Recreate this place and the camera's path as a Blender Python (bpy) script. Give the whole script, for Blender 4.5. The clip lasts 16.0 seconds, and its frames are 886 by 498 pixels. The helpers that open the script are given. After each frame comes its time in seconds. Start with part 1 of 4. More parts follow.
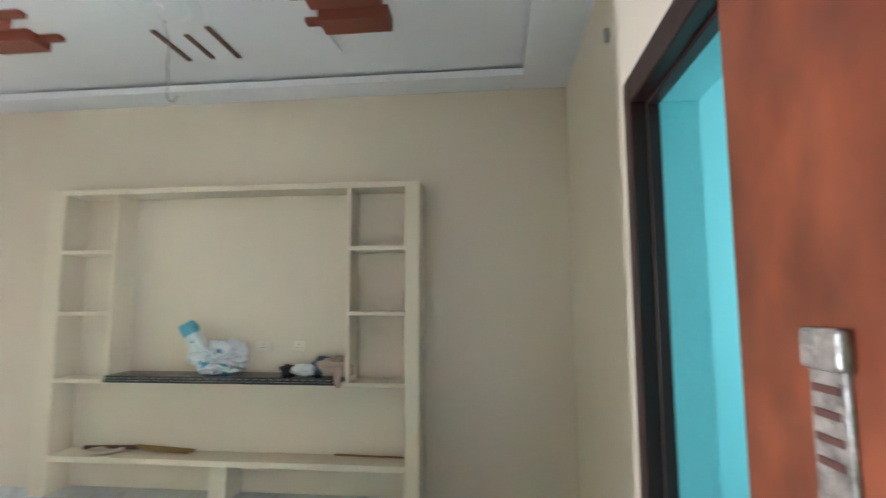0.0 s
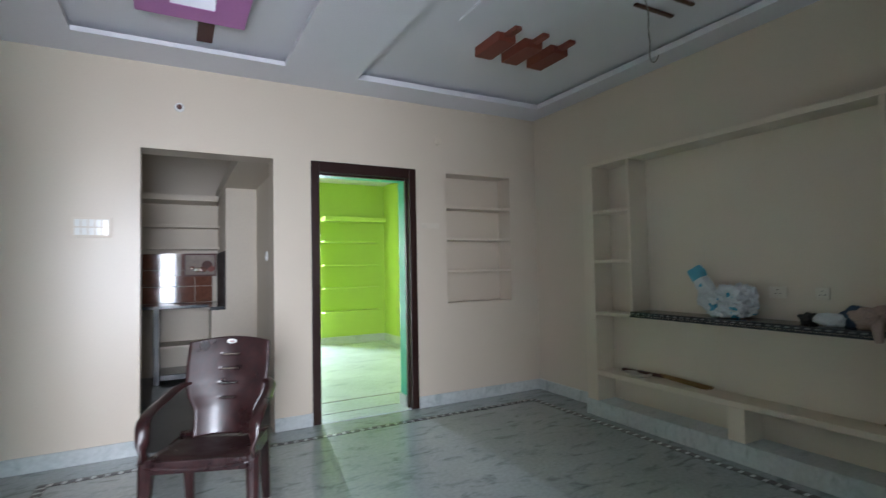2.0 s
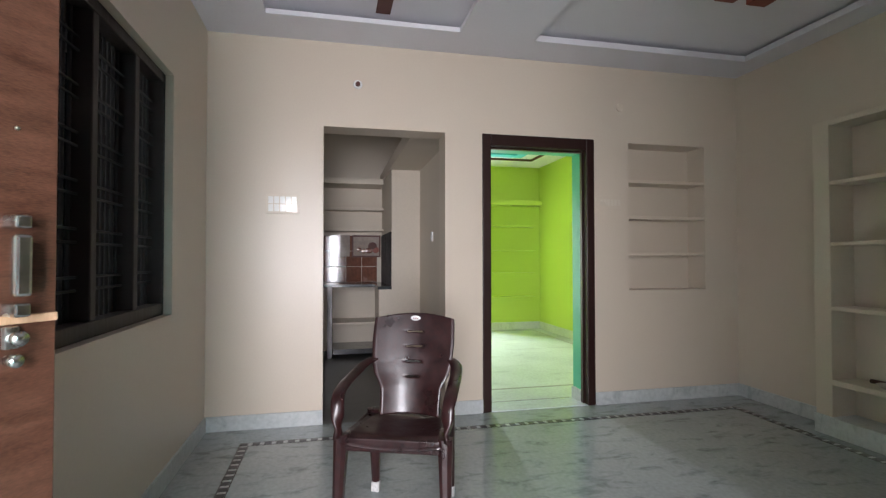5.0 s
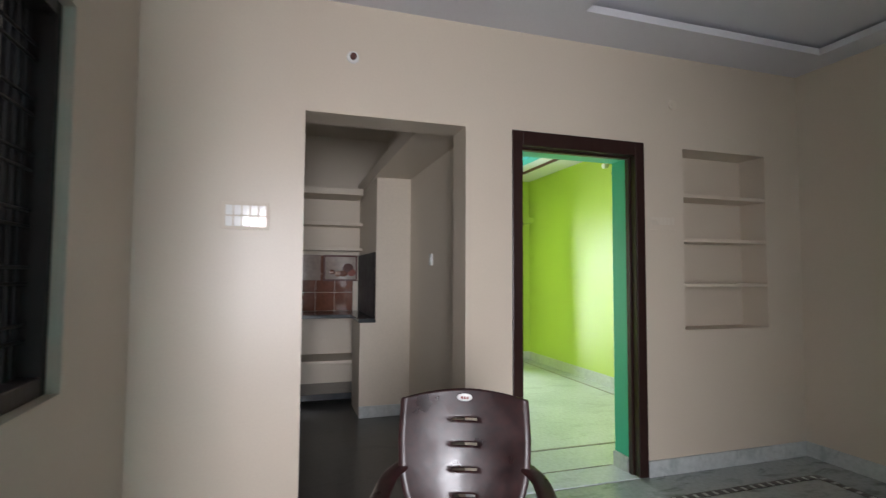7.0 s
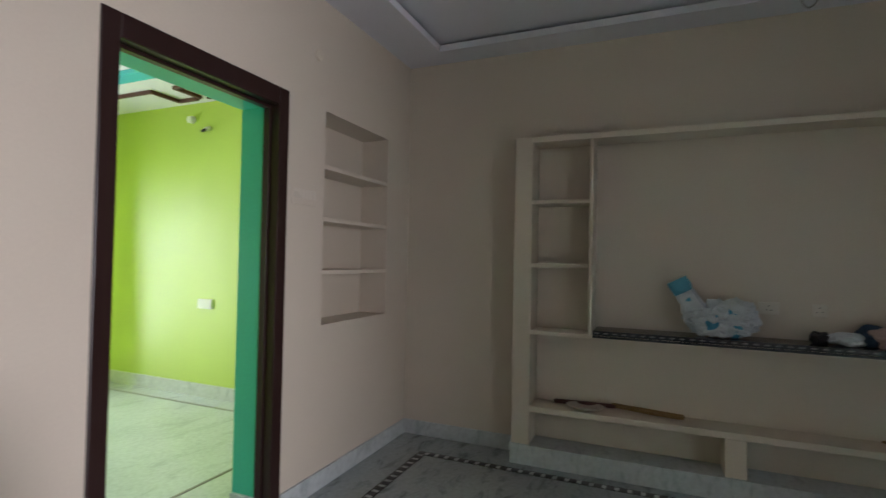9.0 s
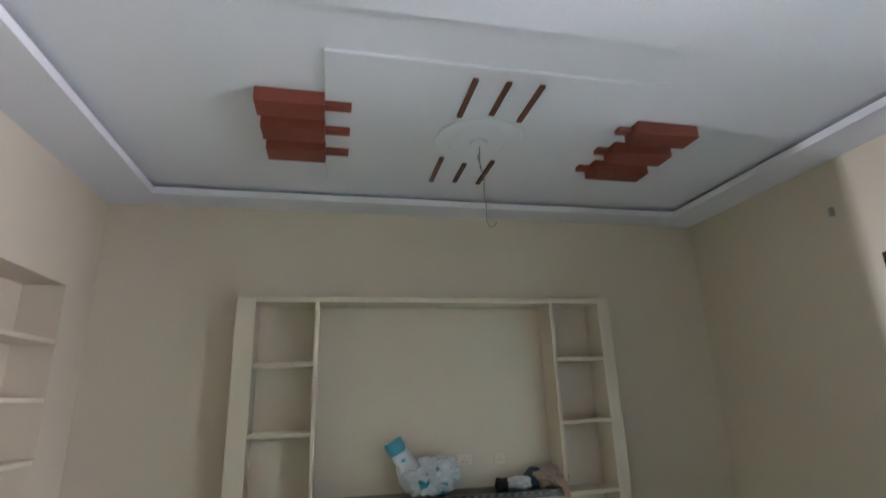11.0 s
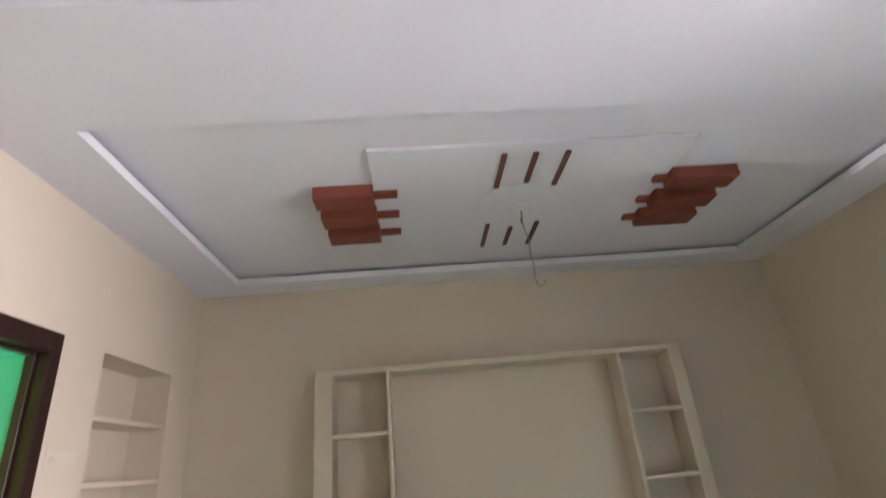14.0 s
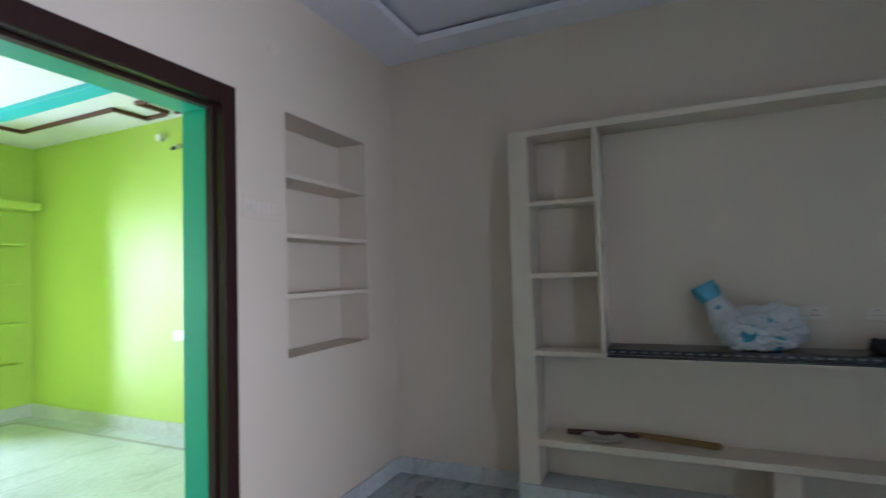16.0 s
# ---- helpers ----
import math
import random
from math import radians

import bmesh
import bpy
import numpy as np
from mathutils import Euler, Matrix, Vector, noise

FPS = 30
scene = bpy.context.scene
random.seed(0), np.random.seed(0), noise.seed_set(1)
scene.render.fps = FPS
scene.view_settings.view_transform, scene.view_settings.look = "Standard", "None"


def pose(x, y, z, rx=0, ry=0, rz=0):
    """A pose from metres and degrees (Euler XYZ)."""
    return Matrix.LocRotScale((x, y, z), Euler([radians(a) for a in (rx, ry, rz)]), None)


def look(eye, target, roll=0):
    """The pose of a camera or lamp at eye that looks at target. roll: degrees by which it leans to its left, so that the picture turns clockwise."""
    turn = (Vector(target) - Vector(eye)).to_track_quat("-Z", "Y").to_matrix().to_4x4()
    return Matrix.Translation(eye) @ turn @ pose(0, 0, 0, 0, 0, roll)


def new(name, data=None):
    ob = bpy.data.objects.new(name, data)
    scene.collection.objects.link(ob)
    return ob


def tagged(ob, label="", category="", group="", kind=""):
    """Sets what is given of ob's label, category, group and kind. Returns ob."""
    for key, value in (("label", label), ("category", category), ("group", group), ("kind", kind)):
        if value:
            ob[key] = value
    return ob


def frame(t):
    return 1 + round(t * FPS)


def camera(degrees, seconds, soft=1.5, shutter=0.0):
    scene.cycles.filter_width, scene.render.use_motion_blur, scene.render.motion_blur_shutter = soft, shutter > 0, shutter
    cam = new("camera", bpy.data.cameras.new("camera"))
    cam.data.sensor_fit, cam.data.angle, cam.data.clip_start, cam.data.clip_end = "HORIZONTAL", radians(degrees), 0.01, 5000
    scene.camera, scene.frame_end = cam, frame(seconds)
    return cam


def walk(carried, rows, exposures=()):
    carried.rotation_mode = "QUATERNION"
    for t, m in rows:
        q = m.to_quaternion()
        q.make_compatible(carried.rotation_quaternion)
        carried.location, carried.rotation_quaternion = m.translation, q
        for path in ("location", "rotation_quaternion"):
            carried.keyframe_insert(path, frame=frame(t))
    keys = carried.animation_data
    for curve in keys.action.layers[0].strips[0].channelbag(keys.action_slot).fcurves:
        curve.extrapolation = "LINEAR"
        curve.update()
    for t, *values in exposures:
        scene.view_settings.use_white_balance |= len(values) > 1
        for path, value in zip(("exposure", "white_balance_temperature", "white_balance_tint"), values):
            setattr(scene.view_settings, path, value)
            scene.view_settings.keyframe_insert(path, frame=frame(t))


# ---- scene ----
cam = camera(83.0, 16.0, soft=1.3, shutter=0.35)
PATH = [
    (0, (3.842, -3.215, 1.331), (3.634, -1.237, 1.543), -0.2),
    (0.2, (3.855, -3.21, 1.318), (3.399, -1.277, 1.553), -0.6),
    (0.5, (3.817, -3.24, 1.281), (3.081, -1.396, 1.52), -1.7),
    (1, (3.804, -3.338, 1.247), (2.693, -1.685, 1.432), -2.2),
    (1.5, (3.921, -3.333, 1.233), (2.446, -1.988, 1.351), -1.0),
    (2, (4.055, -3.267, 1.235), (2.295, -2.321, 1.311), -1.1),
    (2.5, (4.152, -3.359, 1.204), (2.314, -2.571, 1.165), -2.3),
    (3, (4.184, -3.345, 1.17), (2.299, -2.685, 1.059), -1.3),
    (3.5, (4.116, -3.311, 1.156), (2.166, -2.875, 1.09), -0.9),
    (3.7, (4.093, -3.305, 1.155), (2.127, -2.944, 1.1), -1.1),
    (5.8, (3.27, -3.464, 1.204), (1.326, -3.002, 1.302), 0.5),
    (6, (3.172, -3.464, 1.224), (1.221, -3.046, 1.366), 0.2),
    (6.5, (2.937, -3.52, 1.23), (0.984, -3.125, 1.402), -0.6),
    (7, (2.676, -3.564, 1.263), (0.772, -2.962, 1.367), 0.3),
    (7.5, (2.407, -3.471, 1.246), (0.616, -2.585, 1.324), 0.8),
    (8, (2.139, -3.381, 1.265), (0.555, -2.162, 1.341), -0.2),
    (8.5, (1.902, -3.395, 1.259), (0.687, -1.807, 1.3), -0.1),
    (9, (1.719, -3.366, 1.29), (0.938, -1.526, 1.332), 1.1),
    (9.5, (1.597, -3.233, 1.291), (1.135, -1.292, 1.424), 1.5),
    (10, (1.453, -3.226, 1.339), (1.38, -1.238, 1.54), 1.1),
    (10.2, (1.451, -3.269, 1.365), (1.536, -1.285, 1.604), 1.0),
    (12.3, (1.515, -3.571, 1.589), (2.021, -2.066, 2.805), -7.0),
    (12.5, (1.533, -3.613, 1.598), (2.026, -2.144, 2.862), -7.9),
    (13, (1.569, -3.678, 1.594), (2.006, -2.19, 2.857), -8.1),
    (13.5, (1.561, -3.651, 1.542), (1.865, -1.988, 2.609), -6.6),
    (14, (1.563, -3.612, 1.469), (1.691, -1.774, 2.247), -5.3),
    (14.5, (1.566, -3.54, 1.401), (1.585, -1.603, 1.898), -5.1),
    (15, (1.622, -3.37, 1.357), (1.608, -1.394, 1.667), -3.7),
    (15.5, (1.617, -3.17, 1.337), (1.366, -1.194, 1.509), -3.2),
    (16, (1.68, -2.949, 1.294), (0.866, -1.125, 1.392), -1.8),
]
EXPOSURES = [(0.0, 1.2, 6100, 12), (0.5, 1.0, 6050, 20), (1.0, 0.2, 6000, 22), (1.5, -0.25, 5650, 8), (2.0, -0.5, 5700, 10), (3.0, -0.52, 6150, 13), (3.5, -0.5, 6100, 15), (6.0, -0.6, 6400, 15), (6.5, -0.65, 6350, 15), (7.5, -0.9, 6250, 13), (8.5, -0.75, 6250, 16), (9.0, -0.85, 6150, 17), (9.5, -0.9, 5650, 13),
             (10.0, -0.05, 5650, 12), (10.2, 0.25, 5750, 13), (12.3, 0.22, 6250, 15), (13.0, 0.25, 6850, 18), (13.5, 0.35, 6750, 20), (14.0, 0.4, 6550, 22), (14.5, 0.47, 6500, 22), (15.0, 0.65, 6200, 19), (15.5, 0.6, 5850, 15), (16.0, -0.45, 5350, 17)]
walk(cam, [(t, look(eye, target, roll)) for t, eye, target, roll in PATH], EXPOSURES)

# ---- world and light ----
world = bpy.data.worlds.new("sky")
scene.world = world
world.use_nodes = True
wn = world.node_tree
sky = wn.nodes.new("ShaderNodeTexSky")
sky.sky_type, sky.sun_disc = "NISHITA", False
sky.sun_elevation, sky.sun_rotation = radians(45), radians(0)
wn.links.new(sky.outputs[0], wn.nodes["Background"].inputs[0])
wn.nodes["Background"].inputs[1].default_value = 0.15
sun = new("sun", bpy.data.lights.new("sun", "SUN"))
sun.data.energy, sun.data.angle, sun.data.color = 4.5, radians(0.5), (1, 0.95, 0.88)
sun.matrix_world = look((1.5, 9, 9), (1.5, 0, 0))


def opening_lamp(name, centre, target, w, h, watts, colour=(0.95, 0.97, 1.0), spread=180):
    """An area lamp, w by h metres, that stands in for daylight at an opening."""
    lamp = new(name, bpy.data.lights.new(name, "AREA"))
    lamp.data.shape, lamp.data.size, lamp.data.size_y = "RECTANGLE", w, h
    lamp.data.energy, lamp.data.color = watts, colour
    lamp.data.spread = radians(spread)
    lamp.matrix_world = look(centre, target)
    return lamp


# stand-in lamp 2 m outside the main door, sized to light the west wall
opening_lamp("daylight_main_door", (6.5, -4.2, 1.45), (0, -4.2, 0.95), 1.9, 2.1, 930, (0.98, 0.97, 0.99))
# strip lamp, far narrower than its opening, for a crisp patch on the green wall
opening_lamp("daylight_strip_green_room", (-4.7, -1.56, 1.1), (-2.3, -2.5, 1.05), 0.12, 2.0, 260, (0.94, 0.965, 1.0), 146)
# fill lamp that brightens the cyan room; its window is assumed
opening_lamp("fill_cyan_room", (7.46, -1.8, 1.5), (0, -1.8, 1.5), 1.2, 1.15, 30, (0.95, 0.97, 1.0))
# weak fill lamp added to lift the dim kitchen, out of view
opening_lamp("fill_kitchen", (-1.4, -4.46, 1.6), (-1.4, 0, 1.6), 0.7, 0.7, 4.0)

# ---- materials ----


def material(name, base, rough=0.5, vary=0.08, fine=60.0, coarse=2.0, bump=0.05, metal=0.0, tint=None, coat=0.0, stretch=(1, 1, 1), jitter=0.0, rvar=0.05):
    """Base colour with stains and grain at two scales and a fine relief."""
    m = bpy.data.materials.new(name)
    m.use_nodes = True
    n, l = m.node_tree.nodes, m.node_tree.links
    b = n["Principled BSDF"]
    tc = n.new("ShaderNodeTexCoord")
    mp = n.new("ShaderNodeMapping")
    mp.inputs["Scale"].default_value = stretch
    l.new(tc.outputs["Object"], mp.inputs[0])
    big, small = n.new("ShaderNodeTexNoise"), n.new("ShaderNodeTexNoise")
    for node, sc, det in ((big, coarse, 4), (small, fine, 3)):
        node.inputs["Scale"].default_value, node.inputs["Detail"].default_value = sc, det
        l.new(mp.outputs[0], node.inputs["Vector"])
    add = n.new("ShaderNodeMath")
    add.operation = "ADD"
    l.new(big.outputs[0], add.inputs[0])
    l.new(small.outputs[0], add.inputs[1])
    ramp = n.new("ShaderNodeMapRange")
    ramp.inputs[1].default_value, ramp.inputs[2].default_value = 0.7, 1.3
    l.new(add.outputs[0], ramp.inputs[0])
    mix = n.new("ShaderNodeMix")
    mix.data_type = "RGBA"
    dark = tint or tuple(c * (1 - 2 * vary) for c in base)
    mix.inputs[6].default_value = (*dark, 1)
    mix.inputs[7].default_value = (*[min(1, c * (1 + vary * 0.5)) for c in base], 1)
    l.new(ramp.outputs[0], mix.inputs[0])
    out = mix.outputs[2]
    if jitter:
        info = n.new("ShaderNodeObjectInfo")
        hsv = n.new("ShaderNodeHueSaturation")
        mr = n.new("ShaderNodeMapRange")
        mr.inputs[3].default_value, mr.inputs[4].default_value = 1 - jitter, 1 + jitter
        l.new(info.outputs["Random"], mr.inputs[0])
        l.new(mr.outputs[0], hsv.inputs["Value"])
        l.new(out, hsv.inputs["Color"])
        out = hsv.outputs[0]
    l.new(out, b.inputs["Base Color"])
    rr = n.new("ShaderNodeMapRange")
    rr.inputs[1].default_value, rr.inputs[2].default_value = 0.35, 0.65
    rr.inputs[3].default_value, rr.inputs[4].default_value = max(0.02, rough - rvar), min(1, rough + rvar)
    l.new(big.outputs[0], rr.inputs[0])
    l.new(rr.outputs[0], b.inputs["Roughness"])
    b.inputs["Metallic"].default_value = metal
    b.inputs["Coat Weight"].default_value = coat
    b.inputs["Coat Roughness"].default_value = 0.12
    if bump:
        bp = n.new("ShaderNodeBump")
        bp.inputs["Strength"].default_value, bp.inputs["Distance"].default_value = bump, 0.01
        l.new(small.outputs[0], bp.inputs["Height"])
        l.new(bp.outputs[0], b.inputs["Normal"])
    return m


def marble(name, base, streak, rough, amount=0.5, scale=3.0):
    """Polished marble: cloudy ground with dark broken streaks."""
    m = material(name, base, rough, 0.1, 40, 1.6, 0.0, rvar=0.015)
    n, l = m.node_tree.nodes, m.node_tree.links
    b = n["Principled BSDF"]
    tc = n.new("ShaderNodeTexCoord")
    mp = n.new("ShaderNodeMapping")
    mp.inputs["Scale"].default_value = (2.4, 1.0, 1)
    mp.inputs["Rotation"].default_value = (0, 0, radians(4))
    l.new(tc.outputs["Object"], mp.inputs[0])
    no = n.new("ShaderNodeTexNoise")
    no.inputs["Scale"].default_value, no.inputs["Detail"].default_value = scale, 9
    no.inputs["Roughness"].default_value, no.inputs["Distortion"].default_value = 0.66, 0.6
    l.new(mp.outputs[0], no.inputs["Vector"])
    rp = n.new("ShaderNodeMapRange")
    rp.inputs[1].default_value, rp.inputs[2].default_value = 0.53, 0.68
    rp.inputs[4].default_value = amount
    l.new(no.outputs[0], rp.inputs[0])
    mix = n.new("ShaderNodeMix")
    mix.data_type = "RGBA"
    l.new(b.inputs["Base Color"].links[0].from_socket, mix.inputs[6])
    mix.inputs[7].default_value = (*streak, 1)
    l.new(rp.outputs[0], mix.inputs[0])
    l.new(mix.outputs[2], b.inputs["Base Color"])
    return m


def wood(name, light, dark, rough=0.4, scale=(14, 14, 1.1), coat=0.2, fine=30, bump=0.06):
    """Long grain along the object's z axis."""
    m = material(name, light, rough, 0.2, fine, 3.0, bump, tint=dark, coat=coat, stretch=scale)
    return m


M_WALL = material("cream_wall_paint", (0.585, 0.506, 0.405), 0.36, 0.02, 90, 1.3, 0.05, rvar=0.015)
M_UNIT = material("ivory_unit_paint", (0.625, 0.542, 0.432), 0.45, 0.03, 90, 1.5, 0.05, rvar=0.02)
M_CEIL = material("white_ceiling_paint", (0.71, 0.70, 0.735), 0.7, 0.03, 120, 1.2, 0.04)
M_FLOOR = marble("grey_green_marble", (0.345, 0.385, 0.385), (0.075, 0.09, 0.092), 0.22, 0.6, 4.6)
M_FLOOR2 = marble("pale_marble", (0.60, 0.645, 0.68), (0.37, 0.40, 0.42), 0.25, 0.5)
M_SKIRT = marble("pale_grey_marble", (0.50, 0.53, 0.52), (0.25, 0.28, 0.28), 0.3, 0.6, 6)
M_BLACK = material("black_inlay", (0.018, 0.018, 0.02), 0.3, 0.3, 80, 4, 0, jitter=0.3)
M_GRANITE = material("black_granite", (0.014, 0.016, 0.018), 0.16, 0.5, 220, 12, 0, tint=(0.05, 0.055, 0.06))
M_CHAIN = material("worn_granite_edge", (0.22, 0.22, 0.215), 0.4, 0.4, 120, 12, 0)
M_FRAME = material("dark_door_frame_wood", (0.027, 0.012, 0.010), 0.34, 0.10, 25, 3.0, 0.0, stretch=(6, 6, 0.5), rvar=0.02)
M_FRAME.node_tree.nodes["Principled BSDF"].inputs["Specular IOR Level"].default_value = 0.3
M_WFRAME = wood("dark_window_wood", (0.018, 0.010, 0.008), (0.012, 0.007, 0.006), 0.6, coat=0.0)
M_LEAF = wood("red_brown_door_wood", (0.22, 0.052, 0.020), (0.075, 0.018, 0.009), 0.35, (1.3, 1.3, 0.8), fine=7, bump=0.02)
M_MAIN = wood("walnut_laminate", (0.115, 0.05, 0.03), (0.05, 0.02, 0.012), 0.35, (3, 3, 16))
M_BEAD = wood("pale_orange_beading", (0.57, 0.38, 0.25), (0.42, 0.24, 0.13), 0.4)
M_PANE = material("smoked_panel_glass", (0.012, 0.011, 0.014), 0.08, 0.2, 5, 1, 0)
M_PANEW = material("milky_panel_glass", (0.44, 0.45, 0.44), 0.12, 0.08, 5, 1.2, 0)
M_PANEB = material("bronze_panel_glass", (0.22, 0.10, 0.055), 0.15, 0.15, 8, 2, 0)
M_LEAD = material("beige_lead_strip", (0.40, 0.27, 0.17), 0.4, 0.1, 60, 5, 0)
M_GREEN = material("lime_green_paint", (0.43, 0.555, 0.085), 0.42, 0.04, 80, 1.2, 0.05)
M_TEAL = material("teal_green_paint", (0.03, 0.42, 0.26), 0.42, 0.05, 80, 1.5, 0.05)
M_AQUA = material("aqua_ceiling_paint", (0.05, 0.44, 0.50), 0.5, 0.04, 80, 1.5, 0.03)
M_CYAN = material("cyan_wall_paint", (0.20, 0.62, 0.64), 0.45, 0.03, 80, 1.0, 0.04)
M_RED = material("terracotta_paint", (0.21, 0.048, 0.028), 0.5, 0.08, 60, 3, 0.05)
M_SLAT = material("brown_slat_paint", (0.13, 0.05, 0.03), 0.5, 0.1, 60, 3, 0.05)
M_PURPLE = material("orchid_purple_paint", (0.50, 0.20, 0.47), 0.6, 0.03, 90, 1.5, 0.04)
M_ORANGE = material("mustard_orange_paint", (0.72, 0.33, 0.025), 0.6, 0.03, 90, 1.5, 0.04)
M_BROWN = material("chocolate_brown_paint", (0.085, 0.026, 0.018), 0.6, 0.06, 60, 2, 0.04)
M_CHAIR = material("maroon_plastic", (0.030, 0.0085, 0.008), 0.36, 0.3, 40, 9, 0.05, tint=(0.010, 0.0045, 0.005), coat=0.10, rvar=0.10)
M_WHITE = material("white_plastic", (0.72, 0.72, 0.70), 0.25, 0.03, 60, 3, 0)
M_SWITCH = material("glossy_switch_plate", (0.80, 0.79, 0.75), 0.12, 0.03, 60, 3, 0, coat=1.0, rvar=0.01)
M_SOCKET = material("cream_socket_plastic", (0.63, 0.57, 0.48), 0.3, 0.03, 60, 3, 0)
M_UPSTAND = material("dull_black_granite", (0.016, 0.016, 0.017), 0.5, 0.3, 220, 12, 0)
M_UPSTAND.node_tree.nodes["Principled BSDF"].inputs["Specular IOR Level"].default_value = 0.2
M_DISH = material("clouded_pale_plastic", (0.50, 0.44, 0.36), 0.35, 0.1, 60, 8, 0.05)
M_CREAMSW = material("glossy_cream_switch", (0.615, 0.55, 0.455), 0.28, 0.02, 60, 3, 0, rvar=0.01)
M_DIRTY = material("paint_spattered_tip", (0.55, 0.54, 0.52), 0.6, 0.25, 60, 30, 0.1)
M_STEEL = material("brushed_steel", (0.62, 0.61, 0.58), 0.25, 0.1, 60, 5, 0, metal=1.0)
M_GRILLE = material("black_iron", (0.008, 0.008, 0.009), 0.6, 0.2, 60, 5, 0.05)
M_DARKGL = material("dark_shutter_glass", (0.006, 0.006, 0.007), 0.25, 0.2, 20, 3, 0)
M_TILE = material("red_brown_tile", (0.17, 0.062, 0.034), 0.07, 0.2, 30, 3, 0, jitter=0.12, rvar=0.02)
M_TILEW = material("pale_tile", (0.32, 0.26, 0.22), 0.07, 0.12, 30, 3, 0)
M_KITCH = material("kitchen_cream_paint", (0.59, 0.52, 0.42), 0.5, 0.04, 80, 1.4, 0.05)
M_KFLOOR = marble("dark_grey_kitchen_stone", (0.085, 0.085, 0.08), (0.045, 0.045, 0.045), 0.3, 0.6)
M_BAG = material("white_woven_sack", (0.62, 0.65, 0.67), 0.45, 0.1, 200, 8, 0.15)
M_FILM = material("cloudy_plastic_film", (0.26, 0.225, 0.20), 0.25, 0.3, 60, 22, 0.3)
M_SACK = material("printed_woven_sack", (0.55, 0.58, 0.60), 0.4, 0.12, 200, 8, 0.15)
sn, sl = M_SACK.node_tree.nodes, M_SACK.node_tree.links
patch, cut, ink = sn.new("ShaderNodeTexNoise"), sn.new("ShaderNodeMapRange"), sn.new("ShaderNodeMix")
patch.inputs["Scale"].default_value, patch.inputs["Detail"].default_value = 9.0, 1.0
cut.inputs[1].default_value, cut.inputs[2].default_value = 0.66, 0.675
ink.data_type = "RGBA"
ink.inputs[7].default_value = (0.05, 0.27, 0.42, 1)
sl.new(sn.new("ShaderNodeTexCoord").outputs["Object"], patch.inputs["Vector"])
sl.new(patch.outputs[0], cut.inputs[0])
sl.new(cut.outputs[0], ink.inputs[0])
sl.new(sn["Principled BSDF"].inputs["Base Color"].links[0].from_socket, ink.inputs[6])
sl.new(ink.outputs[2], sn["Principled BSDF"].inputs["Base Color"])
M_BAGB = material("blue_sack_print", (0.08, 0.34, 0.47), 0.45, 0.15, 200, 8, 0.1)
M_CLOTHB = material("navy_cloth", (0.02, 0.05, 0.09), 0.8, 0.2, 150, 8, 0.2)
M_CLOTHK = material("black_cloth", (0.012, 0.012, 0.014), 0.8, 0.2, 150, 8, 0.2)
M_CLOTHP = material("beige_pink_cloth", (0.36, 0.26, 0.22), 0.8, 0.15, 150, 8, 0.2)
M_BROOM = wood("dry_broom_straw", (0.30, 0.19, 0.07), (0.16, 0.09, 0.03), 0.8, (2, 60, 60), 0)
M_BROOMH = material("dark_red_broom_grip", (0.07, 0.018, 0.012), 0.5, 0.2, 60, 6, 0.05)
M_WIRE = material("grey_wire", (0.30, 0.29, 0.27), 0.5, 0.1, 60, 5, 0)
M_EXT = material("exterior_plaster", (0.55, 0.54, 0.51), 0.8, 0.1, 40, 1, 0.1)
M_GROUND = material("exterior_concrete", (0.28, 0.27, 0.25), 0.85, 0.15, 30, 0.8, 0.1)

# ---- builders ----


def box(bm, x0, y0, z0, x1, y1, z1):
    v = [bm.verts.new(p) for p in ((x0, y0, z0), (x1, y0, z0), (x1, y1, z0), (x0, y1, z0), (x0, y0, z1), (x1, y0, z1), (x1, y1, z1), (x0, y1, z1))]
    for f in ((3, 2, 1, 0), (4, 5, 6, 7), (0, 1, 5, 4), (1, 2, 6, 5), (2, 3, 7, 6), (3, 0, 4, 7)):
        bm.faces.new([v[i] for i in f])


def boxes(*rows):
    bm = bmesh.new()
    for r in rows:
        box(bm, *r)
    return bm


def soft_box(x0, y0, z0, x1, y1, z1, r=0.004, seg=2):
    bm = boxes((x0, y0, z0, x1, y1, z1))
    bmesh.ops.bevel(bm, geom=bm.edges[:], offset=r, segments=seg, affect="EDGES", profile=0.5)
    return bm


def rod(bm, a, b, r, r2=None, seg=10):
    a, b = Vector(a), Vector(b)
    d = b - a
    m = Matrix.Translation((a + b) / 2) @ d.to_track_quat("Z", "Y").to_matrix().to_4x4()
    bmesh.ops.create_cone(bm, cap_ends=True, segments=seg, radius1=r, radius2=r if r2 is None else r2, depth=d.length, matrix=m)


